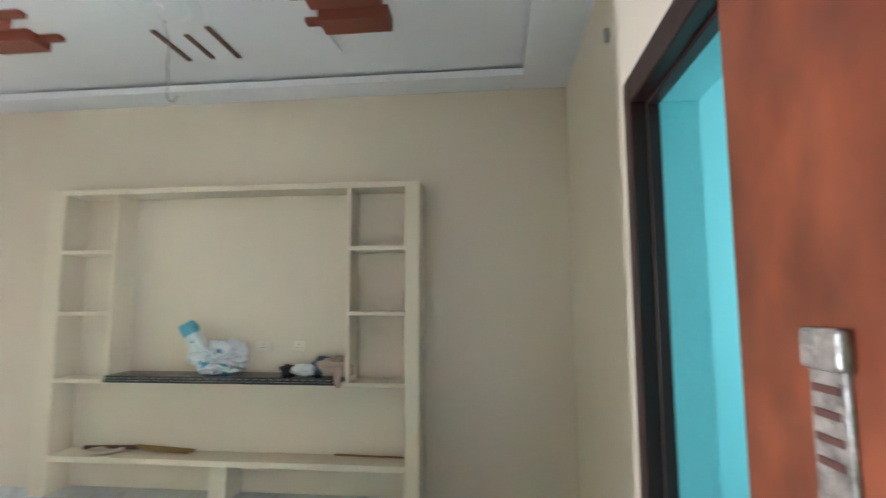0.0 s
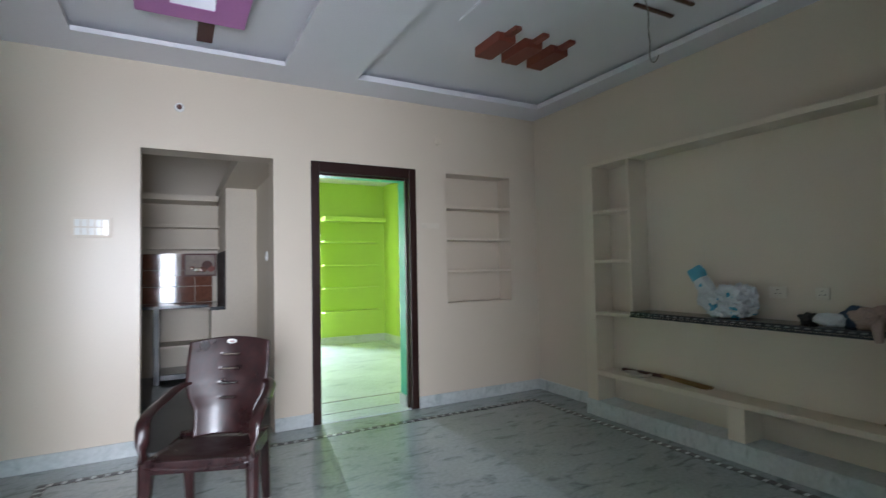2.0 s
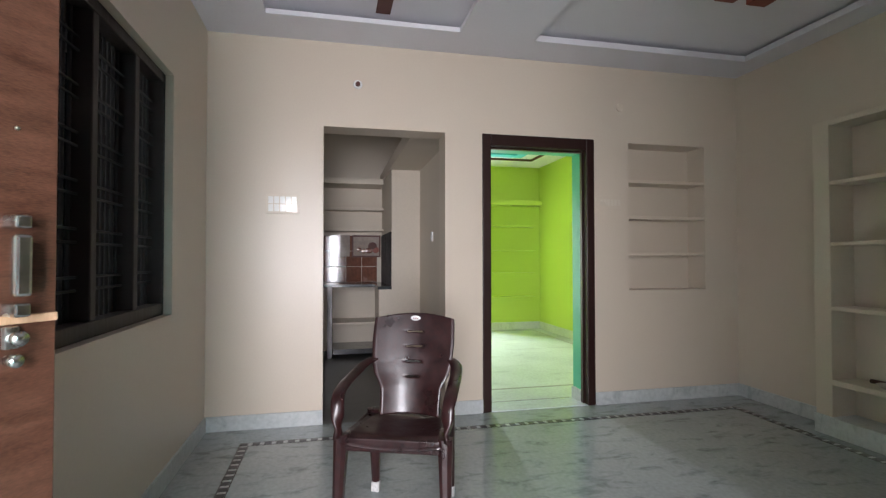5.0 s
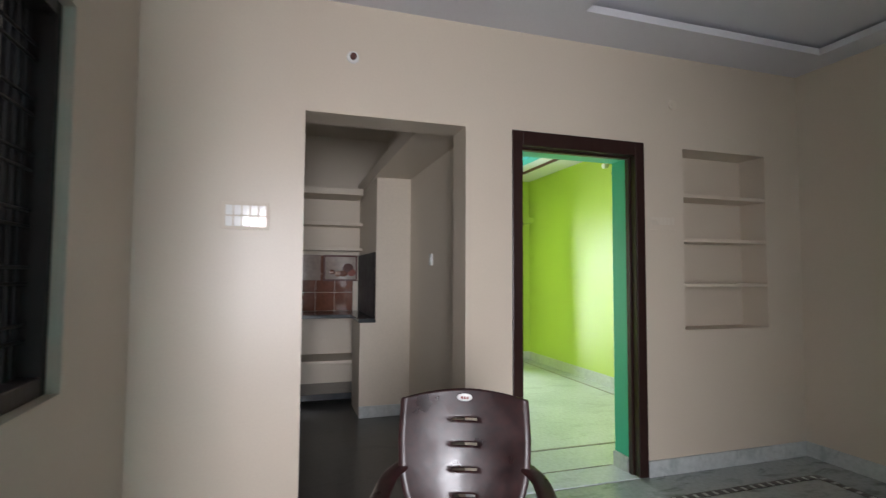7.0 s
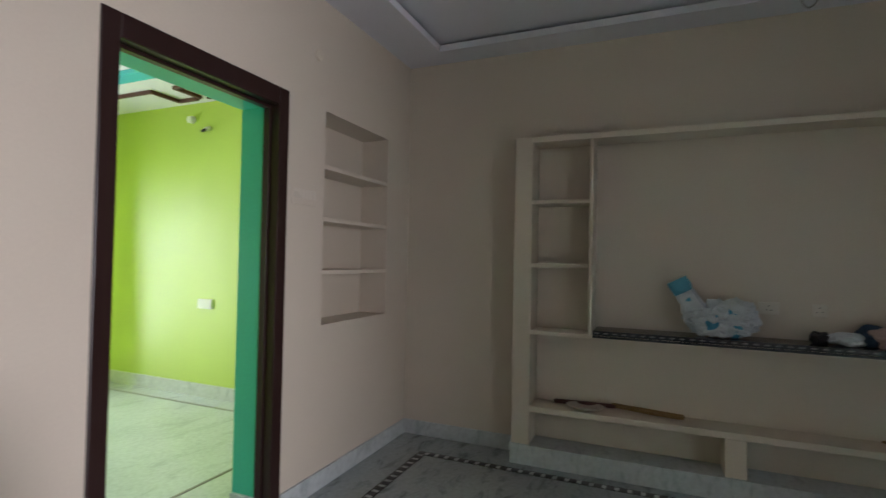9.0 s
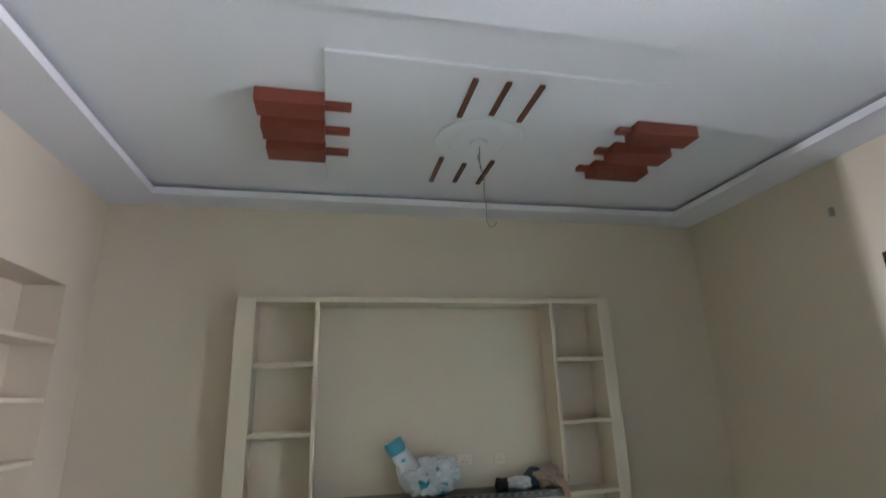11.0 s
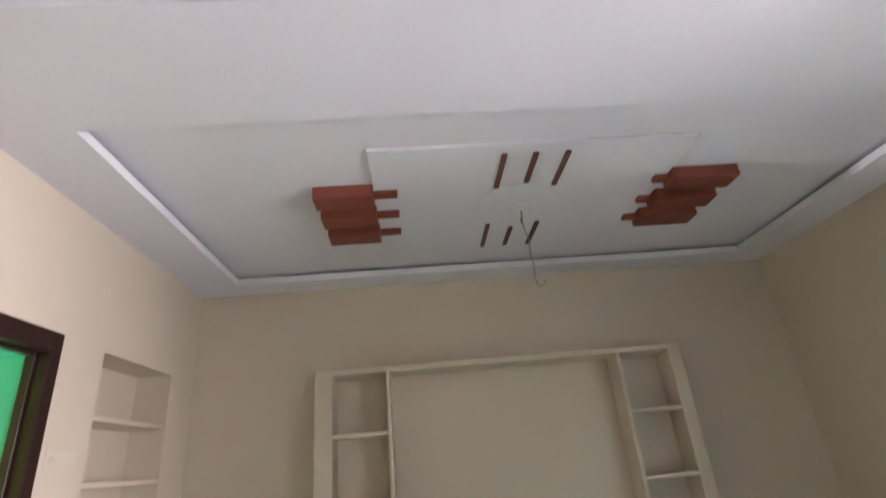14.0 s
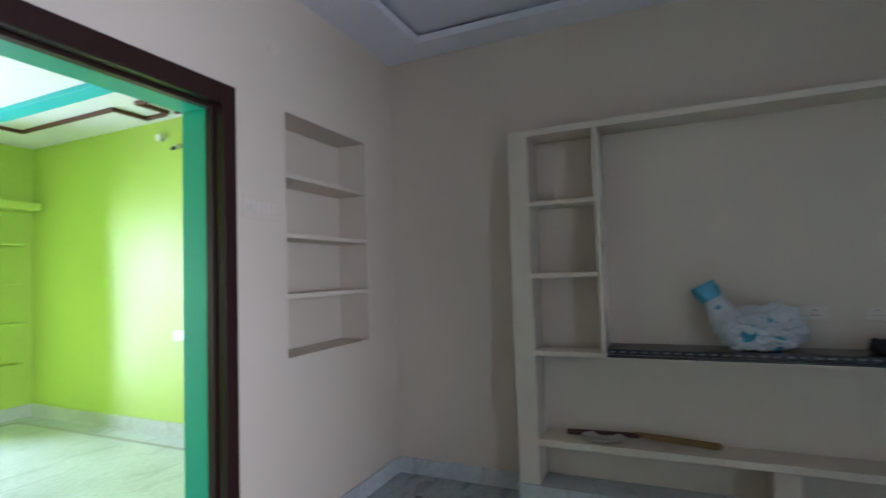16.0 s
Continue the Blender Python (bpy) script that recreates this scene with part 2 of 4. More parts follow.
def tube(bm, pts, r, seg=8, flat=1.0, radii=None):
    """A swept tube along points, with rounded cross-section."""
    pts = [Vector(p) for p in pts]
    rings = []
    for i, p in enumerate(pts):
        d = (pts[min(i + 1, len(pts) - 1)] - pts[max(i - 1, 0)]).normalized()
        side = d.cross(Vector((0, 0, 1)))
        side = side.normalized() if side.length > 1e-3 else Vector((1, 0, 0))
        up = side.cross(d).normalized()
        rr = radii[i] if radii else r
        rings.append([bm.verts.new(p + side * math.cos(2 * math.pi * k / seg) * rr + up * math.sin(2 * math.pi * k / seg) * rr * flat) for k in range(seg)])
    for a, b in zip(rings, rings[1:]):
        for k in range(seg):
            bm.faces.new((a[k], a[(k + 1) % seg], b[(k + 1) % seg], b[k]))
    bm.faces.new(rings[0][::-1])
    bm.faces.new(rings[-1])


def smooth_path(pts, n=6):
    """Catmull-Rom through the points."""
    pts = [Vector(p) for p in pts]
    q = [pts[0] * 2 - pts[1], *pts, pts[-1] * 2 - pts[-2]]
    out = []
    for i in range(1, len(q) - 2):
        for k in range(n):
            t = k / n
            out.append(0.5 * (2 * q[i] + (q[i + 1] - q[i - 1]) * t + (2 * q[i - 1] - 5 * q[i] + 4 * q[i + 1] - q[i + 2]) * t * t + (3 * q[i] - q[i - 1] - 3 * q[i + 1] + q[i + 2]) * t ** 3))
    return out + [pts[-1]]


def part(name, bm, mat, parent=None, label="", smooth=False):
    bmesh.ops.recalc_face_normals(bm, faces=bm.faces[:])
    me = bpy.data.meshes.new(name)
    bm.to_mesh(me)
    bm.free()
    for p in me.polygons:
        p.use_smooth = smooth
    me.materials.append(mat)
    ob = new(name, me)
    if parent:
        ob.parent = parent
    if label:
        ob["label"] = label
    return ob


def thing(name, label, category, at=(0, 0, 0), rz=0, group=""):
    ob = new(name)
    ob.matrix_world = pose(*at, 0, 0, rz)
    return tagged(ob, label, category, group)


def structure(name, bm, mat, label="", category=""):
    return tagged(part(name, bm, mat), label or name.replace("_", " "), category or name.split("_")[0], kind="structure")


# ---- plan ----
RX, RY = 4.32, -4.25          # hall: 0..RX, RY..0
TOP = 2.95                    # walls run up behind the false ceiling
SOF = 2.73                    # false ceiling soffit
UP = 2.80                     # bottom of the raised trays
KX, KY = -2.90, -2.46         # kitchen back wall and north wall
GX, GS = -4.22, -2.33         # green room west and south wall
CX = 7.3                      # cyan room east wall

# floors
structure("floor", boxes((0, RY, -0.1, RX, 0, 0)), M_FLOOR, "polished grey-green marble hall floor with dark streaks", "floor")
structure("floor_green_room", boxes((GX, GS, -0.1, -0.002, 0, 0.002)), M_FLOOR2, "pale polished marble floor of the lime green room", "floor")
structure("floor_kitchen", boxes((KX, RY, -0.1, -0.002, KY, -0.001)), M_KFLOOR, "dark grey stone kitchen floor", "floor")
structure("floor_cyan_room", boxes((RX + 0.002, -3.0, -0.1, CX, 0, 0)), M_FLOOR2, "pale marble floor of the cyan room", "floor")
# unseen slab, added below the green room's strip lamp
structure("balcony", boxes((-6.2, -3.6, -0.15, GX - 0.2, -0.8, -0.03)), M_GROUND, "plain concrete slab added outside the green room, unseen", "balcony")
structure("ground", boxes((-60, -80, -0.35, 70, 60, -0.15)), M_GROUND, "concrete ground outside the house", "ground")

# hall west wall with kitchen opening, green door and niche
WT = -0.22
D0, D1, DZ = -2.292, -1.352, 2.13      # green door frame, outer
K0, K1, KZ = -3.475, -2.583, 2.12      # kitchen opening
N0, N1, NZ0, NZ1 = -1.042, -0.323, 0.91, 2.115
structure("wall_west", boxes(
    (WT, RY - 0.22, 0, 0, K0, TOP), (WT, K0, KZ, 0, K1, TOP), (WT, K1, 0, 0, D0, TOP), (WT, D0, DZ, 0, D1, TOP),
    (WT, D1, 0, 0, N0, TOP), (WT, N0, 0, 0, N1, NZ0), (WT, N0, NZ1, 0, N1, TOP), (WT, N1, 0, 0, 0, TOP)), M_WALL,
    "smooth cream painted wall with a doorway and niche", "wall")
structure("wall_north", boxes((-0.0, 0, 0, RX, 0.22, TOP)), M_WALL, "smooth cream painted wall behind the shelf unit", "wall")
W0, W1, WZ0, WZ1 = 0.73, 2.12, 0.872, 2.16
P0, P1, PZ = 2.91, 3.59, 2.15          # prayer alcove door, outer frame
structure("wall_south", boxes(
    (0, RY - 0.22, 0, W0, RY, TOP), (W0, RY - 0.22, 0, W1, RY, WZ0), (W0, RY - 0.22, WZ1, W1, RY, TOP), (W1, RY - 0.22, 0, P0, RY, TOP),
    (P0, RY - 0.22, PZ, P1, RY, TOP), (P1, RY - 0.22, 0, RX + 0.22, RY, TOP)), M_WALL, "smooth cream painted wall with window and main door", "wall")
E0, E1, EZ = -2.315, -1.395, 2.12
M0, M1, MZ = -4.15, -3.17, 2.13        # main door, outer frame
structure("wall_east", boxes(
    (RX, RY, 0, RX + 0.22, M0, TOP), (RX, M0, MZ, RX + 0.22, M1, TOP), (RX, M1, 0, RX + 0.22, E0, TOP), (RX, E0, EZ, RX + 0.22, E1, TOP), (RX, E1, 0, RX + 0.22, 0.22, TOP)), M_WALL, "smooth cream painted wall with a door", "wall")

# green room shell, with an unseen opening in the west wall, placed to suit the light patch
structure("wall_green_north", boxes((GX - 0.2, 0.0, 0, -0.0, 0.22, TOP)), M_GREEN, "lime green painted wall", "wall")
structure("wall_green_west", boxes((GX - 0.2, -1.13, 0, GX, 0, TOP), (GX - 0.2, GS, 0, GX, -1.95, TOP), (GX - 0.2, -1.95, 2.1, GX, -1.13, TOP)), M_GREEN, "lime green painted wall with shelves and an unseen daylight opening", "wall")
structure("wall_green_south", boxes((GX - 0.2, KY + 0.02, 0, WT, GS, TOP)), M_GREEN, "lime green painted wall", "wall")
structure("wall_green_east", boxes((WT - 0.012, GS, 0, WT - 0.002, D0 + 0.07, TOP), (WT - 0.012, D0 + 0.07, DZ - 0.09, WT - 0.002, D1 - 0.07, TOP), (WT - 0.012, D1 - 0.07, 0, WT - 0.002, 0, TOP)), M_GREEN, "lime green painted inner wall", "wall")
structure("door_reveal", boxes((WT - 0.014, D1 - 0.075, 0.0, -0.09, D1 - 0.06, DZ - 0.08), (WT - 0.014, D0 + 0.06, 0, -0.09, D0 + 0.075, DZ - 0.08), (WT - 0.014, D0 + 0.075, DZ - 0.095, -0.09, D1 - 0.075, DZ - 0.08)), M_TEAL, "teal green painted door reveal", "door reveal")

# kitchen shell
structure("wall_kitchen_west", boxes((KX - 0.15, RY, 0, KX, KY, TOP)), M_KITCH, "cream painted kitchen back wall", "wall")
structure("wall_kitchen_north", boxes((KX - 0.15, KY, 0, WT, KY + 0.02, TOP)), M_KITCH, "cream painted kitchen side wall", "wall")
# hidden opening, added only for the kitchen fill lamp
structure("wall_kitchen_south", boxes((KX - 0.15, RY - 0.22, 0, WT, RY, 1.2), (KX - 0.15, RY - 0.22, 2.0, WT, RY, TOP), (KX - 0.15, RY - 0.22, 1.2, -1.8, RY, 2.0), (-1.0, RY - 0.22, 1.2, WT, RY, 2.0)), M_KITCH, "cream painted kitchen wall with an added, unseen lamp opening", "wall")
structure("wall_kitchen_pier", boxes((KX, -2.775, 0, -1.82, KY, 2.15), (-2.30, -2.915, 0, -1.82, -2.775, 0.834)), M_KITCH, "cream plastered pier at the end of the counter", "wall")
structure("kitchen_loft", boxes((KX, -2.80, 2.15, WT, KY, 2.26)), M_KITCH, "plastered overhead loft slab in the kitchen", "loft")
structure("ceiling_kitchen", boxes((KX - 0.15, RY, 2.78, WT, KY, 2.9)), M_KITCH, "plain plastered kitchen ceiling", "ceiling")

# cyan room shell
structure("wall_cyan_north", boxes((RX + 0.22, -0.10, 0, CX, 0.12, TOP)), M_CYAN, "bright cyan painted wall", "wall")
structure("wall_cyan_south", boxes((RX + 0.22, -3.12, 0, CX, -3.0, TOP)), M_CYAN, "bright cyan painted wall", "wall")
# the opening is added to hold the cyan room's fill lamp
structure("wall_cyan_east", boxes((CX, -3.12, 0, CX + 0.2, -2.5, TOP), (CX, -1.1, 0, CX + 0.2, 0, TOP), (CX, -2.5, 0, CX + 0.2, -1.1, 0.9), (CX, -2.5, 2.1, CX + 0.2, -1.1, TOP)), M_CYAN, "bright cyan painted wall with an added, unseen lamp opening", "wall")
structure("cyan_reveal", boxes((RX + 0.09, E1 - 0.075, 0, RX + 0.225, E1 - 0.055, EZ - 0.08), (RX + 0.09, E0 + 0.055, 0, RX + 0.225, E0 + 0.075, EZ - 0.08), (RX + 0.09, E0 + 0.075, EZ - 0.10, RX + 0.225, E1 - 0.075, EZ - 0.08)), M_CYAN, "cyan painted door reveal", "door reveal")
# closed prayer alcove behind the ornamental leaf
structure("wall_alcove", boxes((P0 - 0.1, -5.4, 0, P0, RY - 0.22, 2.5), (P1, -5.4, 0, P1 + 0.1, RY - 0.22, 2.5), (P0, -5.4, 0, P1, -5.3, 2.5), (P0 - 0.1, -5.4, 2.5, P1 + 0.1, RY - 0.22, 2.6), (P0, -5.3, -0.1, P1, RY - 0.0, -0.002)), M_WALL, "plain cream walls of the small alcove", "wall")
# unseen porch shell, added to enclose the lamp outside the main door
structure("porch", boxes((RX + 0.22, -5.42, -0.1, 6.6, -5.3, 2.75), (RX + 0.22, -5.3, 2.6, 6.6, -3.12, 2.75), (RX + 0.22, -5.3, -0.1, 6.6, -3.12, -0.02), (RX + 0.22, -5.3, -0.1, RX + 0.34, RY - 0.22, 2.6)), M_EXT, "unseen plastered shell added round the lamp outside the main door", "porch")
structure("ceiling_cyan_room", boxes((RX + 0.22, -3.0, 2.75, CX, -0.1, 2.9)), M_CEIL, "white ceiling of the cyan room", "ceiling")
structure("roof", boxes((GX - 0.3, RY - 0.3, TOP, RX + 0.22, 0.3, TOP + 0.15), (RX + 0.22, -3.2, TOP, CX + 0.3, 0.3, TOP + 0.15)), M_EXT, "concrete roof slab", "roof")

# hall false ceiling: soffit border with two raised trays and an open shadow gap round each
TN = (0.332, -2.0, 4.025, -0.215)      # north tray x0 y0 x1 y1
TS = (0.352, -3.83, 3.98, -2.555)


def ceiling_ring(bm, x0, y0, x1, y1, hole, z0, z1):
    a, b, c, d = hole
    for r in ((x0, y0, x1, b), (x0, d, x1, y1), (x0, b, a, d), (c, b, x1, d)):
        box(bm, r[0], r[1], z0, r[2], r[3], z1)


bm = bmesh.new()
MIDY = (TN[1] + TS[3]) / 2
ceiling_ring(bm, 0, MIDY, RX, 0, TN, SOF, SOF + 0.044)
ceiling_ring(bm, 0, RY, RX, MIDY, TS, SOF, SOF + 0.032)
box(bm, 0, RY, UP, RX, 0, UP + 0.03)
structure("ceiling", bm, M_CEIL, "white false ceiling with two raised trays", "ceiling")

bm = bmesh.new()
box(bm, GX, GS, 2.70, WT - 0.012, 0, 2.80)
structure("ceiling_green_room", bm, M_CEIL, "white ceiling with teal and brown lines", "ceiling")

# skirting
SK = 0.10
structure("baseboard_west", boxes((0, RY + 0.012, 0, 0.012, K0, SK), (0, K1, 0, 0.012, D0, SK), (0, D1, 0, 0.012, -0.012, SK)), M_SKIRT, "pale grey marble skirting along the wall", "baseboard")
structure("baseboard_south", boxes((0, RY, 0, P0, RY + 0.012, SK), (P1, RY, 0, RX, RY + 0.012, SK)), M_SKIRT, "pale grey marble skirting along the wall", "baseboard")
structure("baseboard_north", boxes((0, -0.012, 0, 0.872, 0, SK), (3.385, -0.012, 0, RX - 0.012, 0, SK)), M_SKIRT, "pale grey marble skirting along the wall", "baseboard")
structure("baseboard_east", boxes((RX - 0.012, E1, 0, RX, 0, SK), (RX - 0.012, M1, 0, RX, E0, SK)), M_SKIRT, "pale grey marble skirting along the wall", "baseboard")
structure("baseboard_green", boxes((GX + 0.012, -0.012, 0, WT - 0.012, 0, SK + 0.02), (GX, -1.12, 0, GX + 0.012, 0, SK + 0.02), (WT - 0.016, D1 - 0.09, 0, -0.092, D1 - 0.075, SK)), M_SKIRT, "pale marble skirting in the lime green room", "baseboard")
structure("baseboard_kitchen", boxes((-1.82, -2.915, 0, -1.808, KY - 0.01, SK), (-1.808, KY - 0.012, 0, WT, KY, SK)), M_SKIRT, "pale marble skirting of the kitchen pier", "baseboard")


# ---- doors ----
def door_frame(name, label, plane, a0, a1, z, depth, w=0.07, sign=1):
    """Frame in a wall that runs along y, front face 6 mm proud of the wall; plane is the wall's face, sign the side of the hall."""
    root = tagged(new(name), label, "door frame", kind="structure")
    f, bk = plane + sign * 0.006, plane - sign * depth
    lo, hi = min(f, bk), max(f, bk)
    for nm, r in (("jamb", (lo, a0, 0, hi, a0 + w, z)), ("jamb", (lo, a1 - w, 0, hi, a1, z)), ("head", (lo, a0 + w, z - w - 0.02, hi, a1 - w, z))):
        part(nm, soft_box(*r, 0.006), M_FRAME, root)
    # stop moulding inside the jambs
    s = plane - sign * (depth * 0.55)
    lo, hi = min(s, bk), max(s, bk)
    for r in ((lo, a0 + w, 0, hi, a0 + w + 0.014, z - w - 0.02), (lo, a1 - w - 0.014, 0, hi, a1 - w, z - w - 0.02), (lo, a0 + w + 0.014, z - w - 0.034, hi, a1 - w - 0.014, z - w - 0.02)):
        part("stop", soft_box(*r, 0.002, 1), M_FRAME, root)
    return root


door_frame("door_1", "dark polished wooden door frame without a leaf", 0, D0, D1, DZ, 0.085)
door_frame("door_2", "dark polished wooden door frame of the cyan room", RX, E0, E1, EZ, 0.09, w=0.08, sign=-1)
door_frame("door_4", "dark wooden main entrance frame", RX, M0, M1, MZ, 0.12, sign=-1)

# threshold strips in the green doorway and dark inlay line beyond
structure("threshold", boxes((-0.12, D0 + 0.07, 0, 0.0, D1 - 0.07, 0.006)), M_FLOOR2, "pale marble door threshold", "threshold")
# joints and inlay lines of the green room's floor
structure("trim_floor_line", boxes((-0.63, -2.1, 0.002, -0.61, -0.2, 0.005), (-4.05, -0.205, 0.002, -0.63, -0.185, 0.005), (-4.07, -2.1, 0.002, -4.05, -0.185, 0.005), (-0.245, -2.2, 0.002, -0.238, -1.45, 0.005)), M_GROUND, "dark inlay line in the pale marble floor", "trim")


def entrance_leaf():
    root = thing("entrance_door_leaf", "red-brown polished wooden entrance leaf folded open against the wall", "door", (4.285, -3.19, 0.012), 91.5)
    part("panel", soft_box(0, -0.018, 0, 0.87, 0.018, 2.04, 0.003), M_LEAF, root)
    h = part("handle_plate", soft_box(0.612, 0.018, 0.88, 0.682, 0.026, 1.285, 0.004), M_FILM, root, "steel handle plate wrapped in plastic film")
    part("film_fold", soft_box(0.604, 0.026, 1.235, 0.682, 0.036, 1.287, 0.006), M_FILM, h, "crumpled clear plastic film")
    part("film_fold", soft_box(0.609, 0.026, 0.875, 0.684, 0.034, 0.925, 0.005), M_FILM, h, "crumpled clear plastic film")
    for k, z in enumerate((1.212, 1.182, 1.152, 1.124)):
        part("slot", soft_box(0.624 + 0.002 * (k % 2), 0.0262, z - 0.005, 0.672, 0.0285, z + 0.005, 0.001), M_BROWN, h, "dark pressed slot")
    part("lever", soft_box(0.634, 0.026, 1.03, 0.660, 0.058, 1.06, 0.006), M_FILM, h, "wrapped door lever")


entrance_leaf()


def main_leaf():
    """Narrow ornamental leaf of the prayer alcove, swung into the hall."""
    W, H, a = 0.545, 2.06, 146
    root = thing("ornamental_door_leaf", "walnut prayer alcove leaf with ornamental leaded glass panel, standing open", "door", (3.007, -4.250, 0.003), a)
    T = 0.02
    st = 0.122
    for nm, r in (("stile", (0, -T, 0, st, T, H)), ("stile", (W - st, -T, 0, W, T, H)), ("rail", (st, -T, 0, W - st, T, 0.16)), ("rail", (st, -T, H - 0.14, W - st, T, H))):
        part(nm, soft_box(*r, 0.003), M_MAIN, root)
    bw = 0.035
    for r in ((st, -T - 0.010, 0.16, st + bw, -T + 0.004, H - 0.14), (W - st - bw, -T - 0.010, 0.16, W - st, -T + 0.004, H - 0.14)):
        part("beading", soft_box(*r, 0.004), M_BEAD, root, "pale orange wooden beading")
    part("beading", soft_box(W - st, -T - 0.006, 1.048, W, -T + 0.004, 1.064, 0.002), M_BEAD, root)
    part("beading", soft_box(W - st, -T - 0.006, 1.93, W, -T + 0.004, 1.945, 0.002), M_BEAD, root)
    x0, x1 = st + bw, W - st - bw
    xm, zm = (x0 + x1) / 2, 1.055
    hw = (x1 - x0) / 2
    part("glass_panel", boxes((x0, -0.006, 0.16, x1, 0.006, H - 0.14)), M_PANE, root, "smoked dark glass")
    yf = -0.0065

    def lens(z, h, w, mat, nm):
        bm = bmesh.new()
        n = 14
        ring = [(xm + s * w * math.sin(math.pi * k / n) ** 0.8, z - h + 2 * h * k / n) for s, ks in ((1, range(n + 1)), (-1, range(n - 1, 0, -1))) for k in ks]
        lo = [bm.verts.new((x, yf, zz)) for x, zz in ring]
        hi = [bm.verts.new((x, yf - 0.003, zz)) for x, zz in ring]
        bm.faces.new(lo)
        bm.faces.new(hi[::-1])
        for k in range(len(ring)):
            j = (k + 1) % len(ring)
            bm.faces.new((lo[k], lo[j], hi[j], hi[k]))
        part(nm, bm, mat, root)
        bm = bmesh.new()
        tube(bm, [(x, yf - 0.003, zz) for x, zz in ring] + [(ring[0][0], yf - 0.003, ring[0][1])], 0.004, 6)
        part("lead_strip", bm, M_LEAD, root)

    lens(zm, 0.238, hw * 0.97, M_PANEW, "milky_pane")

    def pane(pts, mat, nm):
        bm = bmesh.new()
        lo = [bm.verts.new((xm + x * hw, yf, zm + z)) for x, z in pts]
        hi = [bm.verts.new((xm + x * hw, yf - 0.002, zm + z)) for x, z in pts]
        bm.faces.new(lo)
        bm.faces.new(hi[::-1])
        for k in range(len(pts)):
            j = (k + 1) % len(pts)
            bm.faces.new((lo[k], lo[j], hi[j], hi[k]))
        part(nm, bm, mat, root)

    def strip(pts, r=0.0045):
        bm = bmesh.new()
        tube(bm, [(xm + x * hw, yf - 0.003, zm + z) for x, z in pts], r, 6)
        part("lead_strip", bm, M_LEAD, root)

    for v in (1, -1):
        pane(((0, v * 0.412), (0.97, v * 0.504), (0.62, v * 0.575), (0.3, v * 0.63), (0, v * 0.66), (-0.3, v * 0.63), (-0.62, v * 0.575), (-0.97, v * 0.504)), M_PANEB, "bronze_pane")
        for s in (1, -1):
            pane(((s * 0.97, v * 0.512), (s * 0.97, v * 0.86), (0, v * 0.86), (0, v * 0.668), (s * 0.3, v * 0.638), (s * 0.62, v * 0.583)), M_PANEW, "milky_pane")
            strip(((0, v * 0.238), (s * 0.42, v * 0.27), (s * 0.84, v * 0.304), (s * 0.4, v * 0.352), (0, v * 0.412), (s * 0.97, v * 0.504)))
            strip(((s * 0.97, v * 0.504), (s * 0.62, v * 0.578), (s * 0.3, v * 0.634), (0, v * 0.664)))
            strip(((s * 0.84, v * 0.304), (s * 1.0, v * 0.304)))
    for s in (1, -1):
        strip(((s * 0.62, 0), (s * 1.0, 0)))
    # rosette
    bm = bmesh.new()
    rod(bm, (xm, yf, zm), (xm, yf - 0.012, zm), 0.075, 0.068, 24)
    ros = part("rosette", bm, M_PANEB, root, "carved round flower rosette")
    bm = bmesh.new()
    tube(bm, [(xm + 0.068 * math.cos(2 * math.pi * k / 24), yf - 0.012, zm + 0.068 * math.sin(2 * math.pi * k / 24)) for k in range(25)], 0.005, 6)
    part("rim", bm, M_LEAD, ros, smooth=True)
    for k in range(10):
        an = 2 * math.pi * k / 10
        bm = bmesh.new()
        bmesh.ops.create_uvsphere(bm, u_segments=8, v_segments=6, radius=1, matrix=Matrix.Translation((xm + 0.042 * math.cos(an), yf - 0.013, zm + 0.042 * math.sin(an))) @ Matrix.Rotation(-an, 4, "Y") @ Matrix.Diagonal((0.021, 0.005, 0.010, 1)))
        part("petal", bm, M_LEAD, ros, smooth=True)
    # bar handle and latch, on the free stile
    xh = W - 0.078
    hd = part("handle", soft_box(xh - 0.014, -T - 0.044, 1.098, xh + 0.014, -T - 0.026, 1.208, 0.006), M_STEEL, root, "chrome bar handle")
    for z in (1.075, 1.23):
        part("handle_mount", soft_box(xh - 0.013, -T - 0.042, z - 0.012, xh + 0.013, -T, z + 0.012, 0.004), M_STEEL, hd)
    la = part("latch", soft_box(xh - 0.012, -T - 0.012, 1.005, xh + 0.012, -T, 1.045, 0.003), M_STEEL, root, "chrome latch knob")
    bm = bmesh.new()
    rod(bm, (xh, -T - 0.012, 1.025), (xh, -T - 0.036, 1.025), 0.010, 0.014, 14)
    part("knob", bm, M_STEEL, la, smooth=True)
    bm = bmesh.new()
    rod(bm, (xh, -T, 0.985), (xh, -T - 0.026, 0.985), 0.010, 0.012, 14)
    part("knob", bm, M_STEEL, la, smooth=True)
    bm = bmesh.new()
    rod(bm, (xh + 0.008, -T, 1.40), (xh + 0.008, -T - 0.004, 1.40), 0.004, 0.003, 10)
    part("screw", bm, M_STEEL, root, smooth=True)


main_leaf()

# frame of the prayer alcove in the south wall
root = tagged(new("door_3"), "dark wooden frame of the prayer alcove", "door frame", kind="structure")
